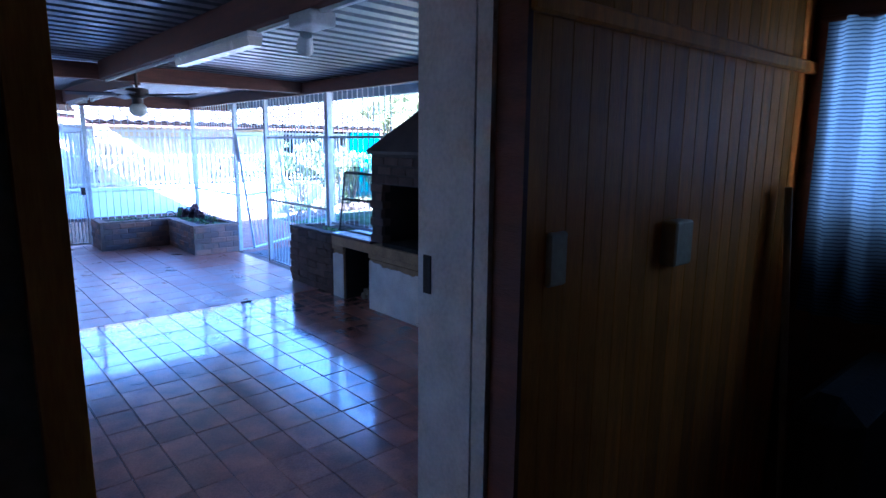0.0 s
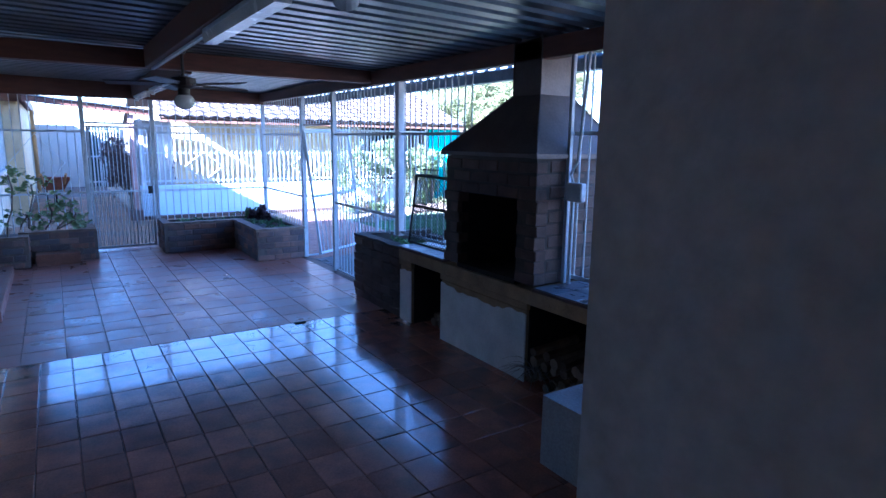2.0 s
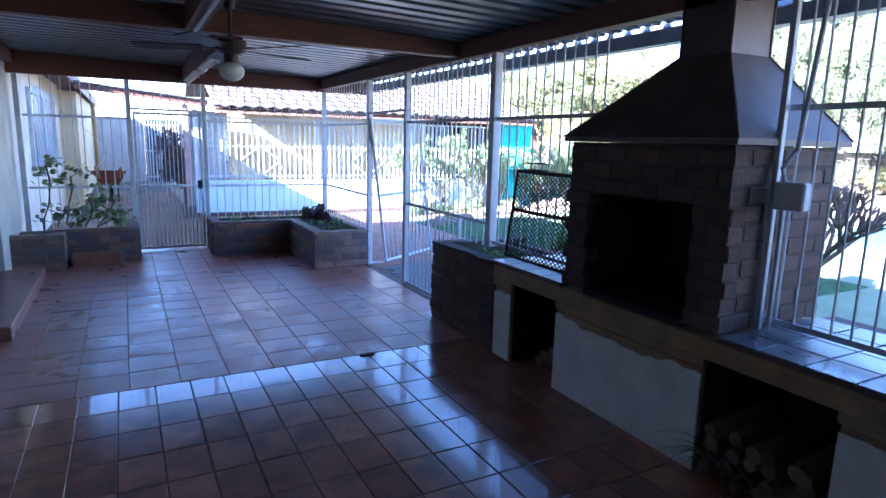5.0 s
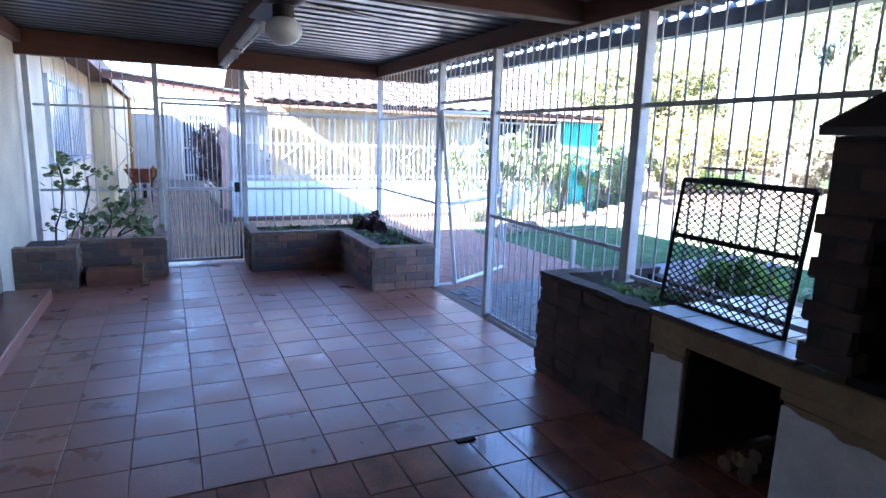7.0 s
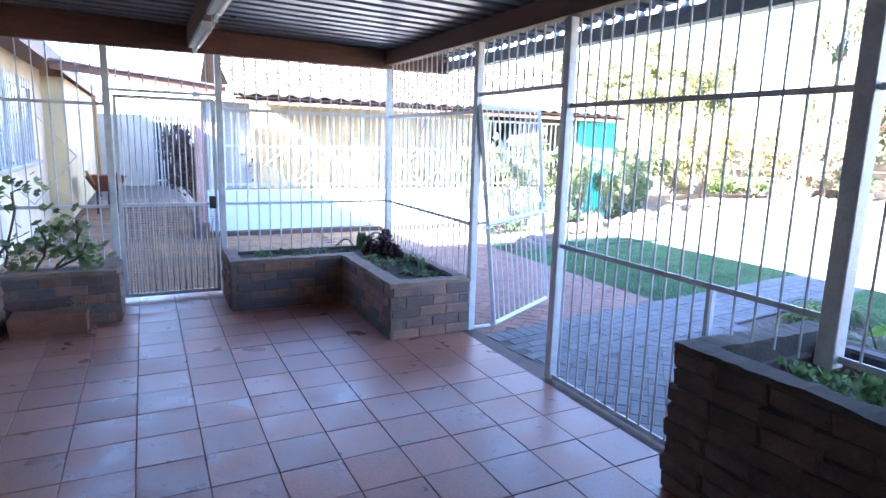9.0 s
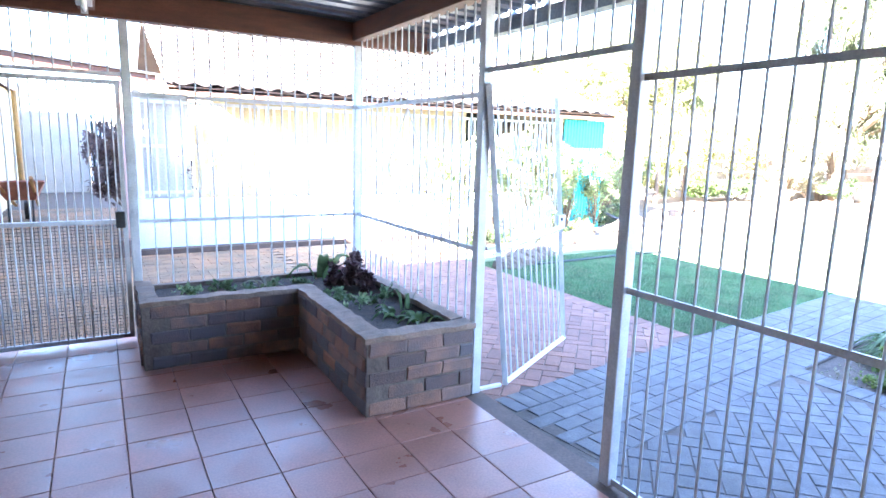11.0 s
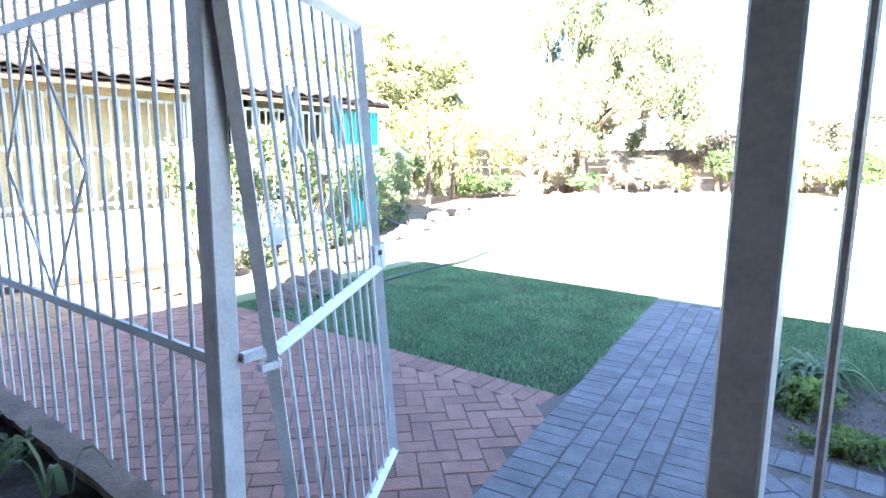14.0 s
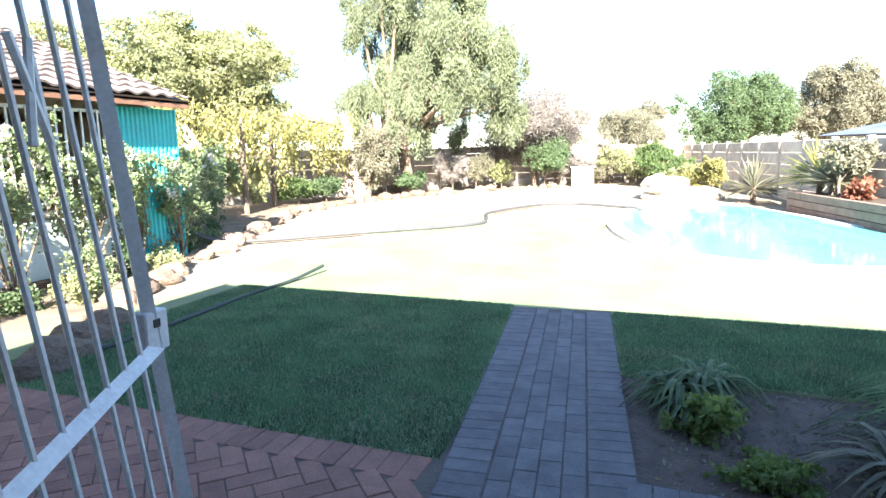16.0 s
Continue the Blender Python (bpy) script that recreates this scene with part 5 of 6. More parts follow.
strap_plant((3.0, 10.6, PX), "grey-green spiky aloe in the planter", 10, 0.18, 0.03, LEAF_PALE, 65, 1.3)
for k, (x, y) in enumerate(((2.45, 10.55), (2.7, 10.6), (2.95, 10.5), (3.25, 10.55), (3.35, 10.05), (3.62, 9.85), (3.4, 9.75))):
    herb((x, y, PX), "small green weeds in the planter soil", 0.17, 0.12, 0.05, 150, 0.035, LEAF_DARK if k % 2 else LEAF_LILY, 70 + k)
strap_plant((3.62, 9.3, PX), "small bright green leafy seedling", 12, 0.14, 0.05, LEAF_FRESH, 80, 1.3)
strap_plant((3.55, 9.5, PX), "small bright green leafy seedling", 10, 0.13, 0.05, LEAF_FRESH, 81, 1.3)

# straggly geranium in the left planter
def round_leaves(name, centres, size, mat, seed):
    """Cupped, lobed round leaves, each facing up and outwards."""
    rnd = random.Random(seed)
    bm = bmesh.new()
    for c in centres:
        up = Vector((rnd.uniform(-0.8, 0.8), rnd.uniform(-1.0, 0.3), rnd.uniform(0.3, 1.0))).normalized()
        q = up.to_track_quat("Z", "Y")
        r = size * rnd.uniform(0.65, 1.15)
        mid_v = bm.verts.new(c)
        ring_v = []
        for k in range(11):
            a = 0.35 + (2 * math.pi - 0.7) * k / 10
            rr = r * (1 + 0.09 * (-1) ** k)
            ring_v.append(bm.verts.new(Vector(c) + q @ Vector((rr * math.cos(a), rr * math.sin(a), r * 0.22 + 0.05 * r * (-1) ** k))))
        for u, v in zip(ring_v, ring_v[1:]):
            bm.faces.new((mid_v, u, v))
    me = bpy.data.meshes.new(name)
    bm.to_mesh(me)
    bm.free()
    me.materials.append(mat)
    return me


rnd = random.Random(90)
shrub = thing("geranium", (0.5, 10.5, 0.36), "straggly geranium with round green leaves in the planter", "potted plant")
bm = bmesh.new()
leaf_at = []
for x0, lean_x, top, n in ((0.16, 0.12, 0.86, 7), (0.28, 0.22, 0.72, 7), (0.6, 0.1, 0.42, 6), (0.66, 0.36, 0.36, 8), (0.7, 0.25, 0.5, 8), (0.55, -0.2, 0.3, 6)):
    base = Vector((x0, 10.55, 0.35))
    knee = base + Vector((lean_x * 0.7, rnd.uniform(-0.1, 0.05), top * 0.45))
    tip = base + Vector((lean_x + rnd.uniform(-0.05, 0.05), rnd.uniform(-0.15, 0.05), top))
    tube(bm, [base, base.lerp(knee, 0.5) + Vector((-0.03, 0.02, 0)), knee, knee.lerp(tip, 0.6) + Vector((0.03, 0, 0)), tip], 0.011, 6)
    for k in range(n):
        s0 = knee.lerp(tip, rnd.uniform(-0.5, 1.0)) if k else tip
        e = s0 + Vector((rnd.uniform(-0.17, 0.17), rnd.uniform(-0.15, 0.1), rnd.uniform(-0.02, 0.12)))
        rod(bm, s0, e, 0.004, 0.003, 5)
        leaf_at.append(e)
        for _ in range(4):
            leaf_at.append(e + Vector((rnd.uniform(-0.13, 0.13), rnd.uniform(-0.1, 0.08), rnd.uniform(-0.1, 0.09))))
tagged(part("stem", bm, BARK, shrub), kind="stuff")
mesh_part("foliage", round_leaves("foliage", leaf_at, 0.04, LEAF_GERANIUM, 90), shrub, kind="stuff")
strap_plant((0.95, 10.12, 0.12), "dry grassy stems in the trough", 22, 0.2, 0.008, LEAF_PALE, 91, 2)
herb((3.95, 6.1, 0.5), "green creeping weeds in the brick trough", 0.35, 0.3, 0.14, 700, 0.05, LEAF_FRESH, 92)
strap_plant((3.56, 3.5, 0.1), "dry twigs sticking out of the firewood", 40, 0.3, 0.012, LEAF_GREY, 93, 1.2)

# dark bush and creeper at the passage
tree("shrub", (2.3, 16.8, G), "dark purple-leaved bush by the pillar", spread_blobs(2.3, 16.8, 1.0, 0.62, 0.7, 0.85, 6, 94), 4200, 0.085, LEAF_BUSH, 0.4, 0.04, seed=94)
tree("shrub", (2.9, 15.5, 0.6), "dark purple-leaved bush behind the low wall", spread_blobs(2.9, 15.4, 1.05, 0.45, 0.3, 0.5, 5, 95), 2200, 0.07, LEAF_BUSH, 0.2, 0.03, seed=95)

# pruned bare tree and big-leaved plant on the garden side of the fireplace
rnd = random.Random(100)
bare = thing("tree", (6.8, 5.0, G), "small bare pruned frangipani tree", "tree")
part("trunk", tube(bmesh.new(), [(6.8, 5.0, G), (6.81, 4.99, 0.15), (6.79, 5.01, 0.38), (6.8, 5.0, 0.56)], 0.065, 9), BARK, bare)


def twig(bm, p, d, l, r, depth):
    q = p + d * l
    rod(bm, p, q, r, r * 0.82, 6)
    if depth:
        for _ in range(3 if depth > 1 else 2):
            e = (d + Vector((rnd.uniform(-0.75, 0.75), rnd.uniform(-0.75, 0.75), rnd.uniform(0.05, 0.6)))).normalized()
            twig(bm, q, e, l * 0.8, r * 0.76, depth - 1)


for k in range(5):
    a = k * 1.257 + 0.4
    bm = bmesh.new()
    twig(bm, Vector((6.8, 5.0, 0.5)), Vector((math.cos(a) * 0.7, math.sin(a) * 0.7, 0.7)).normalized(), 0.27, 0.028, 4)
    part("branch", bm, BARK, bare)
PHIL = Vector((5.45, 2.95, G))
big = thing("split_leaf_plant", PHIL, "large split-leaf philodendron with glossy leaves", "plant")
GLOSSY = material("glossy_split_leaf", (0.035, 0.085, 0.025), 0.35, dark=0.6, scale=4, bump=0.05, spread=0.3)
for i in range(30):
    a, rr = rnd.uniform(0, 6.28), rnd.uniform(0.1, 0.42)
    c = PHIL + Vector((rr * math.cos(a), rr * math.sin(a), rnd.uniform(0.85, 1.7) - 0.25 * rr))
    bm = bmesh.new()
    tube(bm, [PHIL, PHIL.lerp(c, 0.55) + Vector((0, 0, 0.12)), c], 0.009, 5)
    d = Vector((math.cos(a), math.sin(a), rnd.uniform(-0.9, 0.1))).normalized()
    w = d.cross(Vector((rnd.uniform(-0.5, 0.5), rnd.uniform(-0.5, 0.5), 1))).normalized()
    size = rnd.uniform(0.3, 0.46)
    stem = part("stem", bm, LEAF_FRESH, big)
    bm = bmesh.new()
    spine = [c + d * size * s0 - Vector((0, 0, 0.12 * size * s0 * s0)) for s0 in np.linspace(0, 1, 9)]
    for k in range(8):
        s0 = k / 8
        for sg in (-1, 1):
            half = size * (0.52 if k else 0.4) * math.sin(math.pi * (0.18 + 0.72 * s0)) ** 0.7
            out = w * sg * half
            back = d * size * (0.16 - 0.22 * (1 - s0))
            p0, p1 = spine[k], spine[k + 1]
            sag = Vector((0, 0, -0.22 * half))
            bm.faces.new([bm.verts.new(v) for v in (p0, p0 + out * 0.55 + back * 0.5, p0.lerp(p1, 0.35) + out + back + sag, p0.lerp(p1, 0.75) + out * 0.9 + back + sag, p0.lerp(p1, 0.8) + out * 0.4 + back * 0.4, p1)])
    part("leaf", bm, GLOSSY, big)
bush = thing("broad_leaf_bush", (4.75, 6.1, G), "fresh green broad-leaved bush behind the brick trough", "shrub")
rng = np.random.default_rng(101)
bm = bmesh.new()
rnd = random.Random(101)
limbs(bm, (4.75, 6.1, G), [(4.75 + rnd.uniform(-0.2, 0.3), 6.1 + rnd.uniform(-0.35, 0.35), rnd.uniform(0.5, 0.85)) for _ in range(9)], 0.014, rnd, 5)
tagged(part("stem", bm, LEAF_DARK, bush), kind="stuff")
pts = blob_points([(4.78, 6.1, 0.55, 0.26, 0.42, 0.38)], 300, rng, 0.4)
mesh_part("foliage", leaf_mesh("foliage", pts, 0.15, LEAF_BRIGHT, rng, 0.0, 0.42), bush, kind="stuff")
herb((5.6, 5.6, G), "green leafy bush outside the fence", 0.5, 0.5, 0.45, 900, 0.1, LEAF_FRESH, 102)

# agaves by the pool wall
for k, (x, y, l, m) in enumerate(((21.3, 6.0, 1.5, LEAF_PALE), (24.6, 7.4, 1.2, LEAF_YELLOW), (19.4, 4.9, 1.5, LEAF_YELLOW), (18.5, 4.85, 1.2, LEAF_PALE))):
    base = Vector((x, y, G + (0.4 if k > 1 else 0)))
    yucca = thing("yucca", base, "spiky sword-leaved yucca by the garden wall", "yucca")
    rnd = random.Random(110 + k)
    bm = bmesh.new()
    for _ in range(120):
        a, e = rnd.uniform(0, 6.28), math.asin(rnd.uniform(-0.1, 0.98))
        d = Vector((math.cos(a) * math.cos(e), math.sin(a) * math.cos(e), math.sin(e)))
        w = d.cross(Vector((0.1, 0.2, 1))).normalized() * 0.035
        root = base + Vector((0, 0, 0.25 * l)) + d * 0.05
        tip = root + d * l * rnd.uniform(0.5, 0.72) - Vector((0, 0, 0.12 * l * math.cos(e)))
        mid_p = root.lerp(tip, 0.45) + Vector((0, 0, 0.03))
        va, vb, vc, vd = (bm.verts.new(p) for p in (root, mid_p + w, tip, mid_p - w))
        bm.faces.new((va, vb, vc)), bm.faces.new((va, vc, vd))
    tagged(part("leaves", bm, m, yucca), kind="stuff")
    part("trunk", rods((base, base + Vector((0, 0, 0.28 * l))), r=0.07, sides=8), BARK, yucca)
herb((17.2, 4.7, 0.36), "reddish shrub in the raised bed", 0.35, 0.35, 0.3, 500, 0.12, LEAF_RED, 120, "shrub", "shrub")
tree("shrub", (17.9, 4.9, 0.36), "grey bushy shrub in the raised bed", spread_blobs(17.9, 4.8, 1.1, 0.6, 0.6, 0.6, 5, 121), 2500, 0.12, LEAF_PALE, 0.3, 0.04, seed=121)

# ---- garden walls, pool, hoses ----
# Same concrete twice: paled where the wall is shaded, darkened where sun hits.
PRECAST_SHADE_SIDE = material("precast_shade_side", (0.64, 0.54, 0.44), 0.9, dark=0.7, scale=3, fine=50, bump=0.4, spread=0.12)
PRECAST_SUN_SIDE = material("precast_sun_side", (0.36, 0.31, 0.26), 0.9, dark=0.55, scale=3, fine=50, bump=0.4, spread=0.2)


def precast_wall(a, b, high, label, mat):
    a, b = Vector((*a, 0)), Vector((*b, 0))
    d = b - a
    n = max(1, round(d.length / 1.5))
    yaw = math.degrees(math.atan2(d.y, d.x))
    w = thing("precast_wall", (*a.lerp(b, 0.5).xy, G), label, "garden wall")
    for i in range(n + 1):
        p = a + d * i / n
        bm = bmesh.new()
        box(bm, -0.06, 0.06, -0.07, 0.07, G, high + 0.05, m=pose(p.x, p.y, 0, 0, 0, yaw), bevel=0.01)
        part("post", bm, mat, w)
        if i < n:
            c = a + d * (i + 0.5) / n
            rows = round((high - G) / 0.3)
            for k in range(rows):
                bm = bmesh.new()
                half = d.length / n / 2 - 0.05
                z = G + (high - G) * k / rows
                box(bm, -half, half, -0.025, 0.025, z + 0.008, z + (high - G) / rows - 0.008, bevel=0.012, m=pose(c.x, c.y, 0, 0, 0, yaw))
                part("panel", bm, mat, w)
    return w


precast_wall((10.5, 24.2), (27.5, 16.0), 1.55, "precast concrete garden wall, darkened against full sun", PRECAST_SUN_SIDE)
precast_wall((27.5, 16.0), (33.2, 7.4), 1.6, "precast concrete garden wall, darkened against full sun", PRECAST_SUN_SIDE)
precast_wall((33.2, 7.4), (13.0, 2.9), 1.55, "precast concrete garden wall by the pool, paled against its shade", PRECAST_SHADE_SIDE)
BED_BOARD = material("brown_bed_board", (0.3, 0.19, 0.14), 0.85, dark=0.55, scale=5, fine=70, bump=0.5, spread=0.2)
raised = thing("raised_bed", (17.3, 4.9, G), "raised timber-faced garden bed by the pool", "planter")
for k in range(3):
    bm = bmesh.new()
    box(bm, -2.2, 2.2, -0.05, 0.05, G + 0.16 * k, G + 0.16 * k + 0.15, bevel=0.01, m=pose(17.0, 5.05, 0, 0, 0, 13))
    part("board", bm, BED_BOARD, raised)
part("soil", prism(bmesh.new(), [(14.9, 4.5), (19.1, 5.5), (19.1, 4.4), (14.9, 3.5)], "z", G, 0.36), SOIL, raised)

POOL = [(14.0, 8.6), (12.6, 7.9), (12.0, 6.8), (12.1, 5.4), (12.6, 3.9), (13.9, 3.3), (15.2, 4.2), (16.6, 5.2), (18.6, 5.9), (20.3, 6.5), (21.0, 7.4), (20.3, 8.3), (18.4, 8.9), (16.2, 9.0)]


def smooth_ring(ring, steps=5):
    pts, n = [], len(ring)
    for i in range(n):
        p0, p1, p2, p3 = (Vector(ring[(i + k - 1) % n]) for k in range(4))
        for s in range(steps):
            t = s / steps
            pts.append(0.5 * ((2 * p1) + (p2 - p0) * t + (2 * p0 - 5 * p1 + 4 * p2 - p3) * t * t + (3 * p1 - p0 - 3 * p2 + p3) * t ** 3))
    return pts


ring = smooth_ring(POOL)
mid = sum(ring, Vector((0, 0))) / len(ring)
WATER = bpy.data.materials.new("pool_water")
WATER.use_nodes = True
wb = WATER.node_tree.nodes["Principled BSDF"]
wb.inputs["Base Color"].default_value, wb.inputs["Roughness"].default_value = (0.13, 0.36, 0.345, 1), 0.06
wv = WATER.node_tree.nodes.new("ShaderNodeTexNoise")
wv.inputs["Scale"].default_value, wv.inputs["Detail"].default_value = 2.2, 4
wbp = WATER.node_tree.nodes.new("ShaderNodeBump")
wbp.inputs["Strength"].default_value = 0.12
WATER.node_tree.links.new(wv.outputs[0], wbp.inputs["Height"])
WATER.node_tree.links.new(wbp.outputs[0], wb.inputs["Normal"])
pool = thing("swimming_pool", (16.5, 6.8, G), "kidney-shaped swimming pool with turquoise water", "swimming pool")
bm = bmesh.new()
bm.faces.new([bm.verts.new((*p, -0.045)) for p in ring])
part("water", bm, WATER, pool, "turquoise rippled water")
bm = bmesh.new()
inner = [bm.verts.new((*p, -0.02)) for p in ring]
outer = [bm.verts.new((*(p + (p - mid).normalized() * 0.3), -0.02)) for p in ring]
low = [bm.verts.new((*(p + (p - mid).normalized() * 0.3), -0.2)) for p in ring]
low_in = [bm.verts.new((*p, -0.2)) for p in ring]
for i in range(len(ring)):
    j = (i + 1) % len(ring)
    bm.faces.new((inner[i], inner[j], outer[j], outer[i]))
    bm.faces.new((outer[i], outer[j], low[j], low[i]))
    bm.faces.new((inner[i], inner[j], low_in[j], low_in[i]))
part("coping", bm, material("pale_stone_coping", (0.6, 0.62, 0.62), 0.8, spread=0.1), pool, "pale stone coping")
fall = thing("rockery", (21.8, 8.2, G), "pile of pale rocks beside the pool", "rockery")
PALE_ROCK = material("pale_rock", (0.55, 0.5, 0.44), 0.9, dark=0.6, scale=3, bump=0.6)
rnd = random.Random(130)
for k in range(12):
    bm = bmesh.new()
    bmesh.ops.create_icosphere(bm, subdivisions=3, radius=1)
    for v in bm.verts:
        v.co *= 1 + 0.3 * noise.noise(v.co * 1.4 + Vector((k * 7, 3, 0)))
    s = rnd.uniform(0.2, 0.36)
    bmesh.ops.transform(bm, matrix=pose(22.3 + rnd.uniform(-0.5, 0.6), 7.8 + rnd.uniform(-0.8, 0.8), G + s * 0.3 + (0.35 if k > 8 else 0)) @ Matrix.Diagonal((s, s * 1.2, s * 0.8, 1)), verts=bm.verts)
    part("rock", bm, PALE_ROCK, fall)
white_shed = thing("pool_pump_box", (28.5, 10.9, G), "white painted masonry box by the garden wall", "pump box")
part("body", boxes((28.1, 28.9, 10.9, 11.7, G, 0.68), bevel=0.04), WALL_WHITE, white_shed)
part("lid", boxes((28.05, 28.95, 10.85, 11.75, 0.68, 0.73), bevel=0.02), PLASTER, white_shed)
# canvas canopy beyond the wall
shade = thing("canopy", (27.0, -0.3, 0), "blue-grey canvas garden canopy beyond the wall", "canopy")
CANVAS = material("blue_grey_canvas", (0.12, 0.15, 0.2), 0.7, scale=2, bump=0.1)
bm = bmesh.new()
top = bm.verts.new((27, 0.5, 2.35))
rim = [bm.verts.new((27 + 3.6 * math.cos(k * math.pi / 4), 0.5 + 3.0 * math.sin(k * math.pi / 4), 1.72)) for k in range(8)]
for k in range(8):
    bm.faces.new((top, rim[k], rim[(k + 1) % 8]))
part("cloth", bm, CANVAS, shade)
bm = bmesh.new()
rod(bm, (27, 0.5, G), (27, 0.5, 2.35), 0.04, sides=10)
part("pole", bm, STEEL_WHITE, shade)


def hose(name, points, r, mat, label):
    h = thing(name, (*points[0][:2], G), label, "garden hose")
    cu = []
    n = len(points)
    for i in range(n - 1):
        p0, p1, p2, p3 = (Vector(points[min(max(i + k - 1, 0), n - 1)]) for k in range(4))
        for s in range(8):
            t = s / 8
            cu.append(0.5 * ((2 * p1) + (p2 - p0) * t + (2 * p0 - 5 * p1 + 4 * p2 - p3) * t * t + (3 * p1 - p0 - 3 * p2 + p3) * t ** 3))
    cu.append(Vector(points[-1]))
    part("tube", tube(bmesh.new(), cu, r, 7), mat, h, smooth=True)


RUBBER = material("dark_rubber", (0.03, 0.045, 0.04), 0.5)
hose("garden_hose", [(6.9, 12.15, -0.01), (7.6, 12.15, -0.012), (8.6, 12.2, -0.012), (9.4, 12.15, 0.0), (9.95, 12.1, 0.06)], 0.02, RUBBER, "dark green garden hose lying on the lawn")
hose("pool_hose", [(11.0, 15.4, 0.35), (11.3, 15.0, 0.1), (11.84, 14.63, 0.0), (13.2, 13.3, 0.0), (14.8, 11.7, 0.0), (15.9, 11.75, 0.0), (16.9, 12.0, 0.0), (18.2, 11.7, 0.0), (19.2, 11.2, 0.0), (19.65, 10.35, 0.0), (18.6, 8.7, 0.0)], 0.034, material("dark_grey_hose", (0.07, 0.07, 0.075), 0.6), "dark grey ribbed pool hose across the grass")

# ---- grass blades up to the roof's shadow edge, one mesh ----
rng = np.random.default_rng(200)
# Blades end at x 9.12; bare pale lawn beyond stands in for sunlight.
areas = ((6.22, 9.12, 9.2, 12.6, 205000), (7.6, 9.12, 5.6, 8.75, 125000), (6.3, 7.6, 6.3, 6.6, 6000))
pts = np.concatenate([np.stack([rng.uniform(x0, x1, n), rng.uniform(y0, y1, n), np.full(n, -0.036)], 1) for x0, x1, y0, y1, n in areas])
PATH_AT, PATH_YAW = Vector((6.25, 8.735)), radians(6.9)


def across_path(x, y):
    """Distance from the garden path's middle line, to its north side."""
    return (y - PATH_AT.y) * math.cos(PATH_YAW) - (x - PATH_AT.x) * math.sin(PATH_YAW)


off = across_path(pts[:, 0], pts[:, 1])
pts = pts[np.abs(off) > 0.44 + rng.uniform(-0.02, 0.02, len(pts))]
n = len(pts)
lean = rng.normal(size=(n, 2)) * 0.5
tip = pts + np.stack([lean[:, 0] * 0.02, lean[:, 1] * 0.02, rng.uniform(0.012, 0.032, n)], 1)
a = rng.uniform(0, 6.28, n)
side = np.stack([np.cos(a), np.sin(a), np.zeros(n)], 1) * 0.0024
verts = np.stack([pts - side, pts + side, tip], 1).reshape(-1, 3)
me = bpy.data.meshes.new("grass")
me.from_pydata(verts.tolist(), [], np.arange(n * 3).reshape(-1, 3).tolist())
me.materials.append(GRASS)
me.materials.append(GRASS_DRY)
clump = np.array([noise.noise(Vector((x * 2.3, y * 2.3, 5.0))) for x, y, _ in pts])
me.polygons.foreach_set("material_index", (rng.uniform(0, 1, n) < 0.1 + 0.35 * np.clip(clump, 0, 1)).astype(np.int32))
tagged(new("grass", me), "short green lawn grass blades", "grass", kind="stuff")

# ---- bricks of the planters and the fireplace ----
P = planter
brick_face(P, BRICKS, (2.14, 10.27), (3.17, 10.27), 0.0, 5, seed=11)
brick_face(P, BRICKS, (3.17, 10.27), (3.17, 8.955), 0.0, 5, seed=12)
brick_face(P, BRICKS, (3.135, 9.0), (3.82, 9.0), 0.0, 5, seed=13)
brick_face(P, BRICKS, (2.14, 10.9), (2.14, 10.32), 0.0, 5, seed=14)
brick_face(left_planter, BRICKS, (LEFT_X, 10.02), (0.37, 10.02), 0.0, 4, high=0.098, seed=15)
brick_face(left_planter, BRICKS, (0.36, 10.07), (0.36, 10.3), 0.0, 4, high=0.098, seed=16)
brick_face(left_planter, BRICKS, (0.4, 10.31), (1.18, 10.31), 0.0, 5, high=0.082, seed=17)
brick_face(left_planter, BRICKS, (1.17, 10.36), (1.17, 10.88), 0.0, 5, high=0.082, seed=18)
# trough wall: front and rough end
for c, jut in enumerate((0.02, 0.045, 0.01, 0.05, 0.015, 0.04, 0.005, 0.03)):
    brick_face(braai, BRICKS_ROUGH, (FX + 0.052, 6.545 + jut), (FX + 0.052, 5.53), 0.086 * c, 1, pitch=0.235 if c % 2 else 0.21, seed=19 + 40 * c)
    brick_face(braai, BRICKS_ROUGH, (FX + 0.11, 6.487 + jut * 0.8), (4.5, 6.487 + jut * 0.8), 0.086 * c, 1, seed=20 + 40 * c)
brick_face(braai, BRICKS, (4.4, 6.43), (4.4, 5.56), 0.0, 8, high=0.084, seed=26)
# chimney breast: two front piers, the courses over the mouth, and the sides
for y0, y1 in ((4.713, 4.547), (3.773, 3.578)):
    brick_face(braai, BRICKS_DARK, (FX + 0.053, y0), (FX + 0.053, y1), 0.737, 7, pitch=0.166 if y0 > 4 else 0.195, high=0.0865, seed=22)
brick_face(braai, BRICKS_DARK, (FX + 0.053, 4.713), (FX + 0.053, 3.578), 1.343, 3, high=0.093, seed=21)
brick_face(braai, BRICKS_DARK, (FX + 0.01, 3.632), (4.37, 3.632), 0.737, 10, high=0.0888, seed=23)
brick_face(braai, BRICKS_DARK, (FX + 0.01, 4.658), (4.37, 4.658), 0.737, 10, high=0.0888, seed=24)
brick_face(braai, BRICKS, (4.318, 3.59), (4.318, 4.7), 0.737, 10, high=0.0888, seed=25)

# ---- roof tiles of the outbuilding ----
bm = bmesh.new()
W, L = 0.275, 0.38
rowsv = []
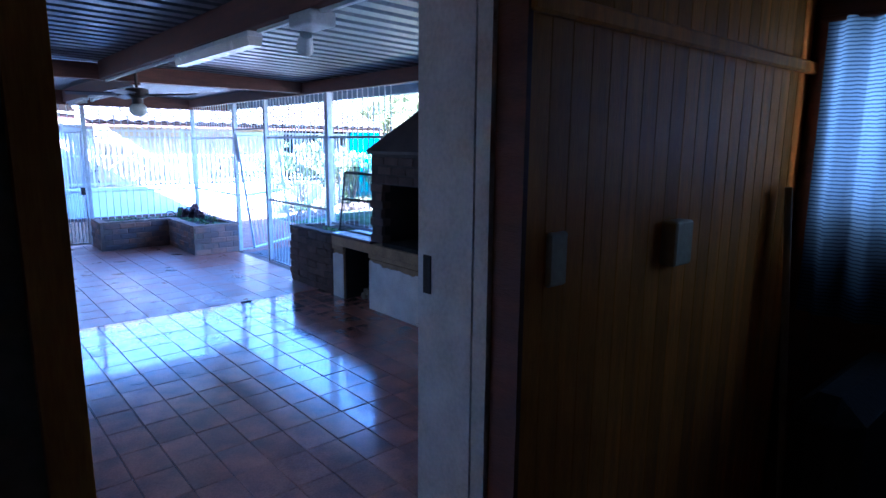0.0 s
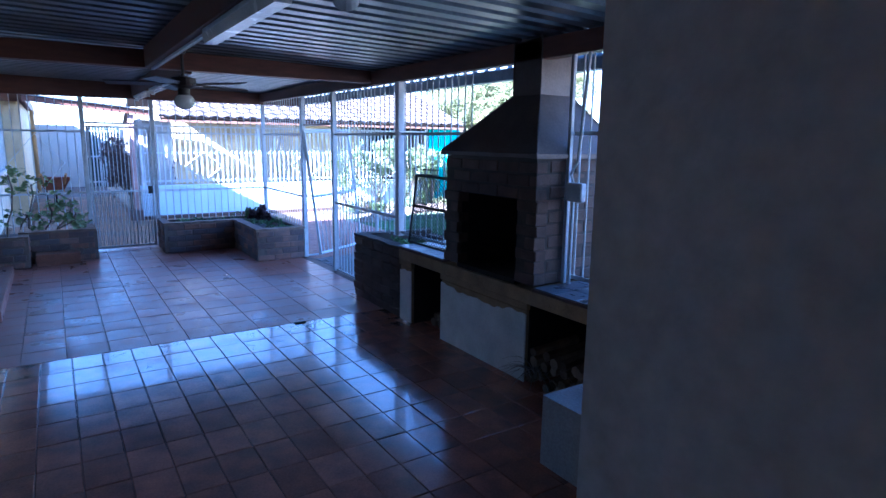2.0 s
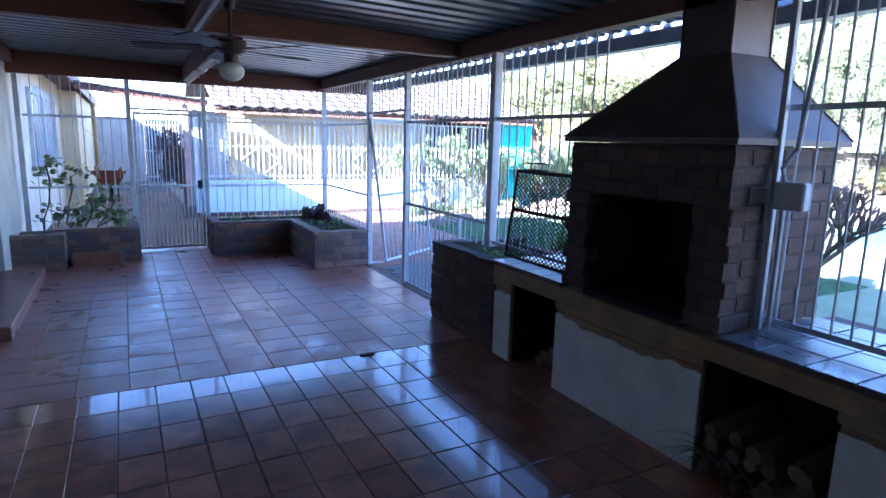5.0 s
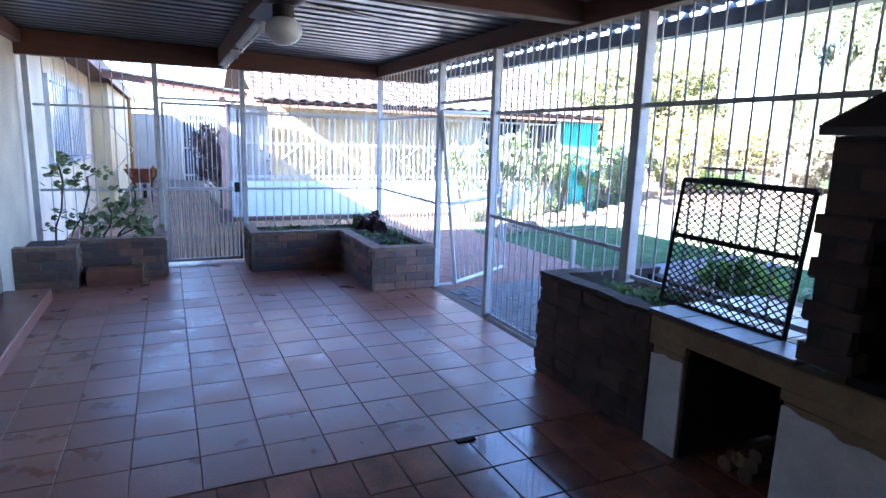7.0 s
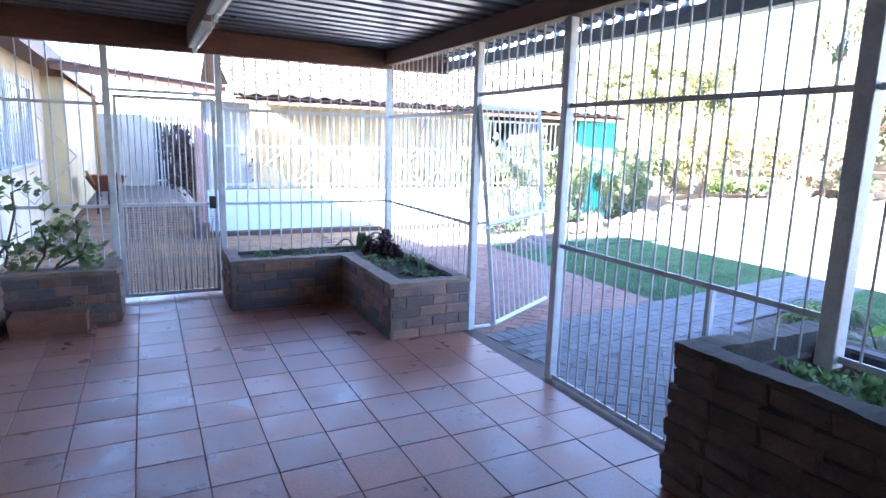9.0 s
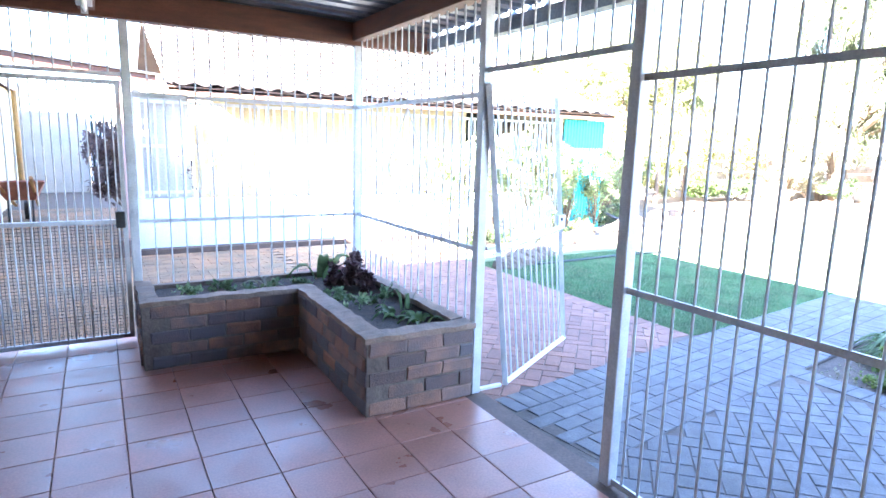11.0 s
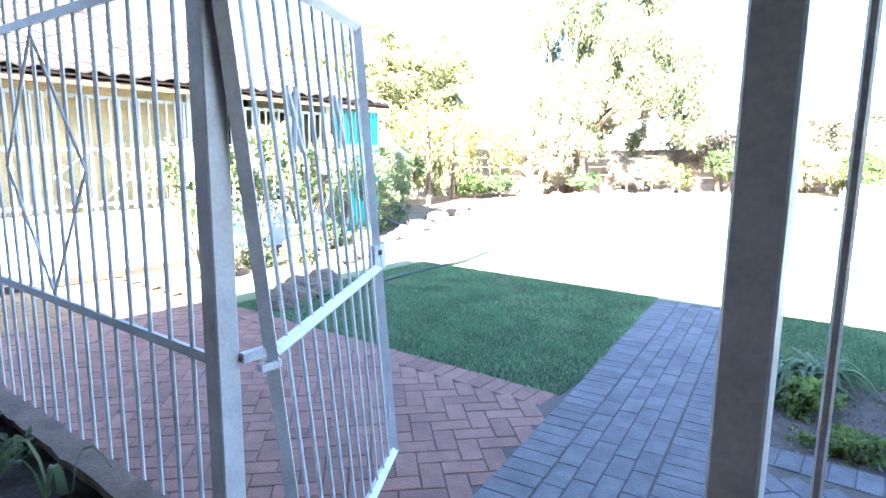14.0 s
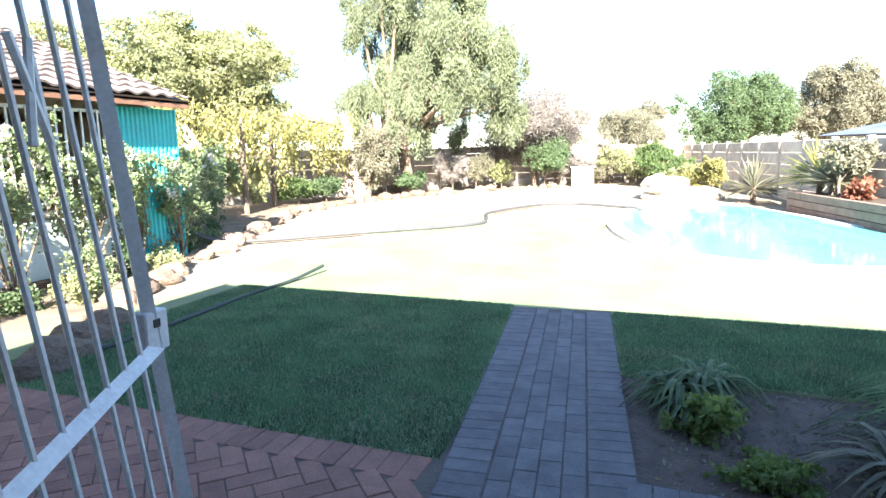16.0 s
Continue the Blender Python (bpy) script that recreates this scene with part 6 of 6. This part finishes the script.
for k in range(2):
    y, z = (0, 0.035) if k == 0 else (L, 0.0)
    rowsv.append([bm.verts.new((W * i / 6 - W / 2, y, z + 0.02 * math.sin(2 * math.pi * i / 6))) for i in range(7)])
for i in range(6):
    bm.faces.new((rowsv[0][i], rowsv[0][i + 1], rowsv[1][i + 1], rowsv[1][i]))
lipv = [bm.verts.new((v.co.x, v.co.y, v.co.z - 0.025)) for v in rowsv[0]]
for i in range(6):
    bm.faces.new((lipv[i], lipv[i + 1], rowsv[0][i + 1], rowsv[0][i]))
tile_roof = bpy.data.meshes.new("roof_tile")
bm.to_mesh(tile_roof)
bm.free()
tile_roof.materials.append(ROOF_TILE)
tilt = math.degrees(math.atan(RISE))
roof_ob = next(o for o in veranda.children if o.name.startswith("roof"))
for j in range(13):
    for i in range(29):
        y = 14.5 + 0.335 * j * math.cos(radians(tilt))
        piece("roof_tile", tile_roof, roof_ob, pose(2.85 + 0.27 * i, y, 2.185 + (y - 14.5) * RISE, tilt, 0, 0))

# ---- paving ----
paving = thing("brick_paving", (5, 8.5, -0.06), "red clay brick paving outside the gate", "paving", kind="structure")
rnd = random.Random(300)
pav_me = block_mesh("clay_paver", 0.2075, 0.1035, 0.05, PAVER, 0.004)
grey_me = block_mesh("cement_paver", 0.2075, 0.1035, 0.05, PAVER_GREY, 0.004)


def lay(me, parent, x, y, yaw, dz=0.0):
    piece("paver", me, parent, pose(x, y, -0.078 - rnd.uniform(0, 0.003) + dz, rnd.uniform(-0.5, 0.5), rnd.uniform(-0.7, 0.7), yaw + rnd.uniform(-0.6, 0.6)))


U = 0.107
rest = []
for i in range(-80, 80):
    for j in range(-80, 80):
        k = (i - j) % 4
        if k not in (0, 3):
            continue
        u, v = ((i + 1.0) * U, (j + 0.5) * U) if k == 0 else ((i + 0.5) * U, (j + 1.0) * U)
        x, y = 5.0 + (u - v) * 0.7071, 9.6 + (u + v) * 0.7071
        if 3.87 < x < 6.02 and 4.6 < y < 13.1 and abs(across_path(x, y)) > 0.41:
            rest.append((x, y, 45 if k == 0 else 135, across_path(x, y) < 0))
rest.sort(key=lambda r: (r[0] - 4.9) ** 2 + (r[1] - 9.0) ** 2)
for x, y, yaw, grey in rest[:300]:
    lay(grey_me if grey else pav_me, paving, x, y, yaw)


def joined(rows, name, mat, parent):
    bm_v, bm_f = [], []
    for x, y, yaw in rows:
        m = pose(x, y, -0.029 - rnd.uniform(0, 0.003), rnd.uniform(-0.5, 0.5), rnd.uniform(-0.7, 0.7), yaw)
        b0 = len(bm_v)
        for dx, dy, dz in ((-0.1035, -0.0515, 0), (0.1035, -0.0515, 0), (0.1035, 0.0515, 0), (-0.1035, 0.0515, 0), (-0.1035, -0.0515, -0.04), (0.1035, -0.0515, -0.04), (0.1035, 0.0515, -0.04), (-0.1035, 0.0515, -0.04)):
            bm_v.append(m @ Vector((dx, dy, dz)))
        bm_f += [[b0 + k for k in q] for q in ((0, 1, 2, 3), (0, 4, 5, 1), (1, 5, 6, 2), (2, 6, 7, 3), (3, 7, 4, 0))]
    me = bpy.data.meshes.new(name)
    me.from_pydata([tuple(v) for v in bm_v], [], bm_f)
    me.materials.append(mat)
    return mesh_part(name, me, parent, kind="stuff")


joined([r[:3] for r in rest[300:] if not r[3]], "pavers", PAVER, paving)
joined([r[:3] for r in rest[300:] if r[3]], "pavers", PAVER_GREY, paving)
yard = thing("brick_yard", (3, 13, -0.06), "terracotta brick paving between the fence and the outbuilding", "paving", kind="structure")
rows = []
for x0, x1, y0, y1 in ((-0.1, 3.95, 11.05, 14.7), (3.95, 6.2, 13.1, 14.7), (0.25, 2.3, 14.7, 21)):
    for j in range(int((y1 - y0) / 0.107)):
        for i in range(int((x1 - x0) / 0.212)):
            rows.append((x0 + 0.1 + 0.212 * i + (0.106 if j % 2 else 0), y0 + 0.05 + 0.107 * j, 0))
joined(rows, "pavers", PAVER_YARD, yard)
part("sand_bed", boxes((-0.1, 3.92, 11.0, 14.72, -0.3, -0.04), (3.92, 6.2, 13.2, 14.72, -0.3, -0.04), (0.2, 2.3, 14.72, 25.2, -0.3, -0.04)), SAND, yard)
# soldier course along the lawn
for i in range(38):
    y = 9.28 + 0.105 * i
    lay(pav_me, paving, 6.12, y, 0)
# Path is cut at the shadow edge in place of sun glare beyond.
path = thing("garden_path", (7.6, 8.8, -0.06), "grey cement brick garden path, cut where sunlight washes it out", "path", kind="structure")
turned = pose(PATH_AT.x, PATH_AT.y, 0, 0, 0, 6.9)
part("sand_bed", prism(bmesh.new(), [tuple((turned @ Vector((u, v, 0))).xy) for u, v in ((-2.3, -0.435), (2.86, -0.435), (2.86, 0.435), (-2.3, 0.435))], "z", -0.2, -0.033), SAND, path)


def lay_path(u, v, yaw):
    p = turned @ Vector((u, v, 0))
    lay(grey_me, path, p.x, p.y, yaw + 6.9, 0.003)


for i in range(48):
    for v in (-0.325, 0.325):
        lay_path(-2.22 + 0.1055 * i, v, 90)
for j in range(4):
    for i in range(24):
        lay_path(-2.2 + 0.2095 * i + (0.104 if j % 2 else 0), -0.1605 + 0.107 * j, 0)
for i in range(20):
    lay(grey_me, path, 6.2, 8.3 - 0.105 * i, 0)

# ---- patio tiles ----
tile_far = block_mesh("far_tile", 0.3022, 0.3018, 0.012, TERRACOTTA, 0.003)
tile_near = block_mesh("near_tile", 0.206, 0.3025, 0.012, TERRACOTTA_OLD, 0.004)
rnd = random.Random(400)
for i in range(13):
    for j in range(17):
        x, y = -0.0325 + 0.305 * i, 6.025 + 0.3045 * j
        piece("tile", tile_far, floor, pose(x, y, -0.012 + rnd.uniform(-0.0012, 0.0012), rnd.uniform(-0.22, 0.22), rnd.uniform(-0.22, 0.22), rnd.uniform(-0.3, 0.3)))
for i in range(20):
    for j in range(17):
        x, y = -0.1765 + 0.209 * i, 5.715 - 0.306 * j
        piece("tile", tile_near, floor, pose(x, y, -0.012 + rnd.uniform(-0.0015, 0.0015), rnd.uniform(-0.2, 0.2), rnd.uniform(-0.2, 0.2), rnd.uniform(-0.4, 0.4)))
chip = thing("floor_debris", (2.64, 5.85, 0), "dark chip of debris on the tile joint", "debris")
part("chip", boxes((2.58, 2.69, 5.82, 5.86, 0.0, 0.012), bevel=0.004), SOOT_SHADE_BLACK, chip)
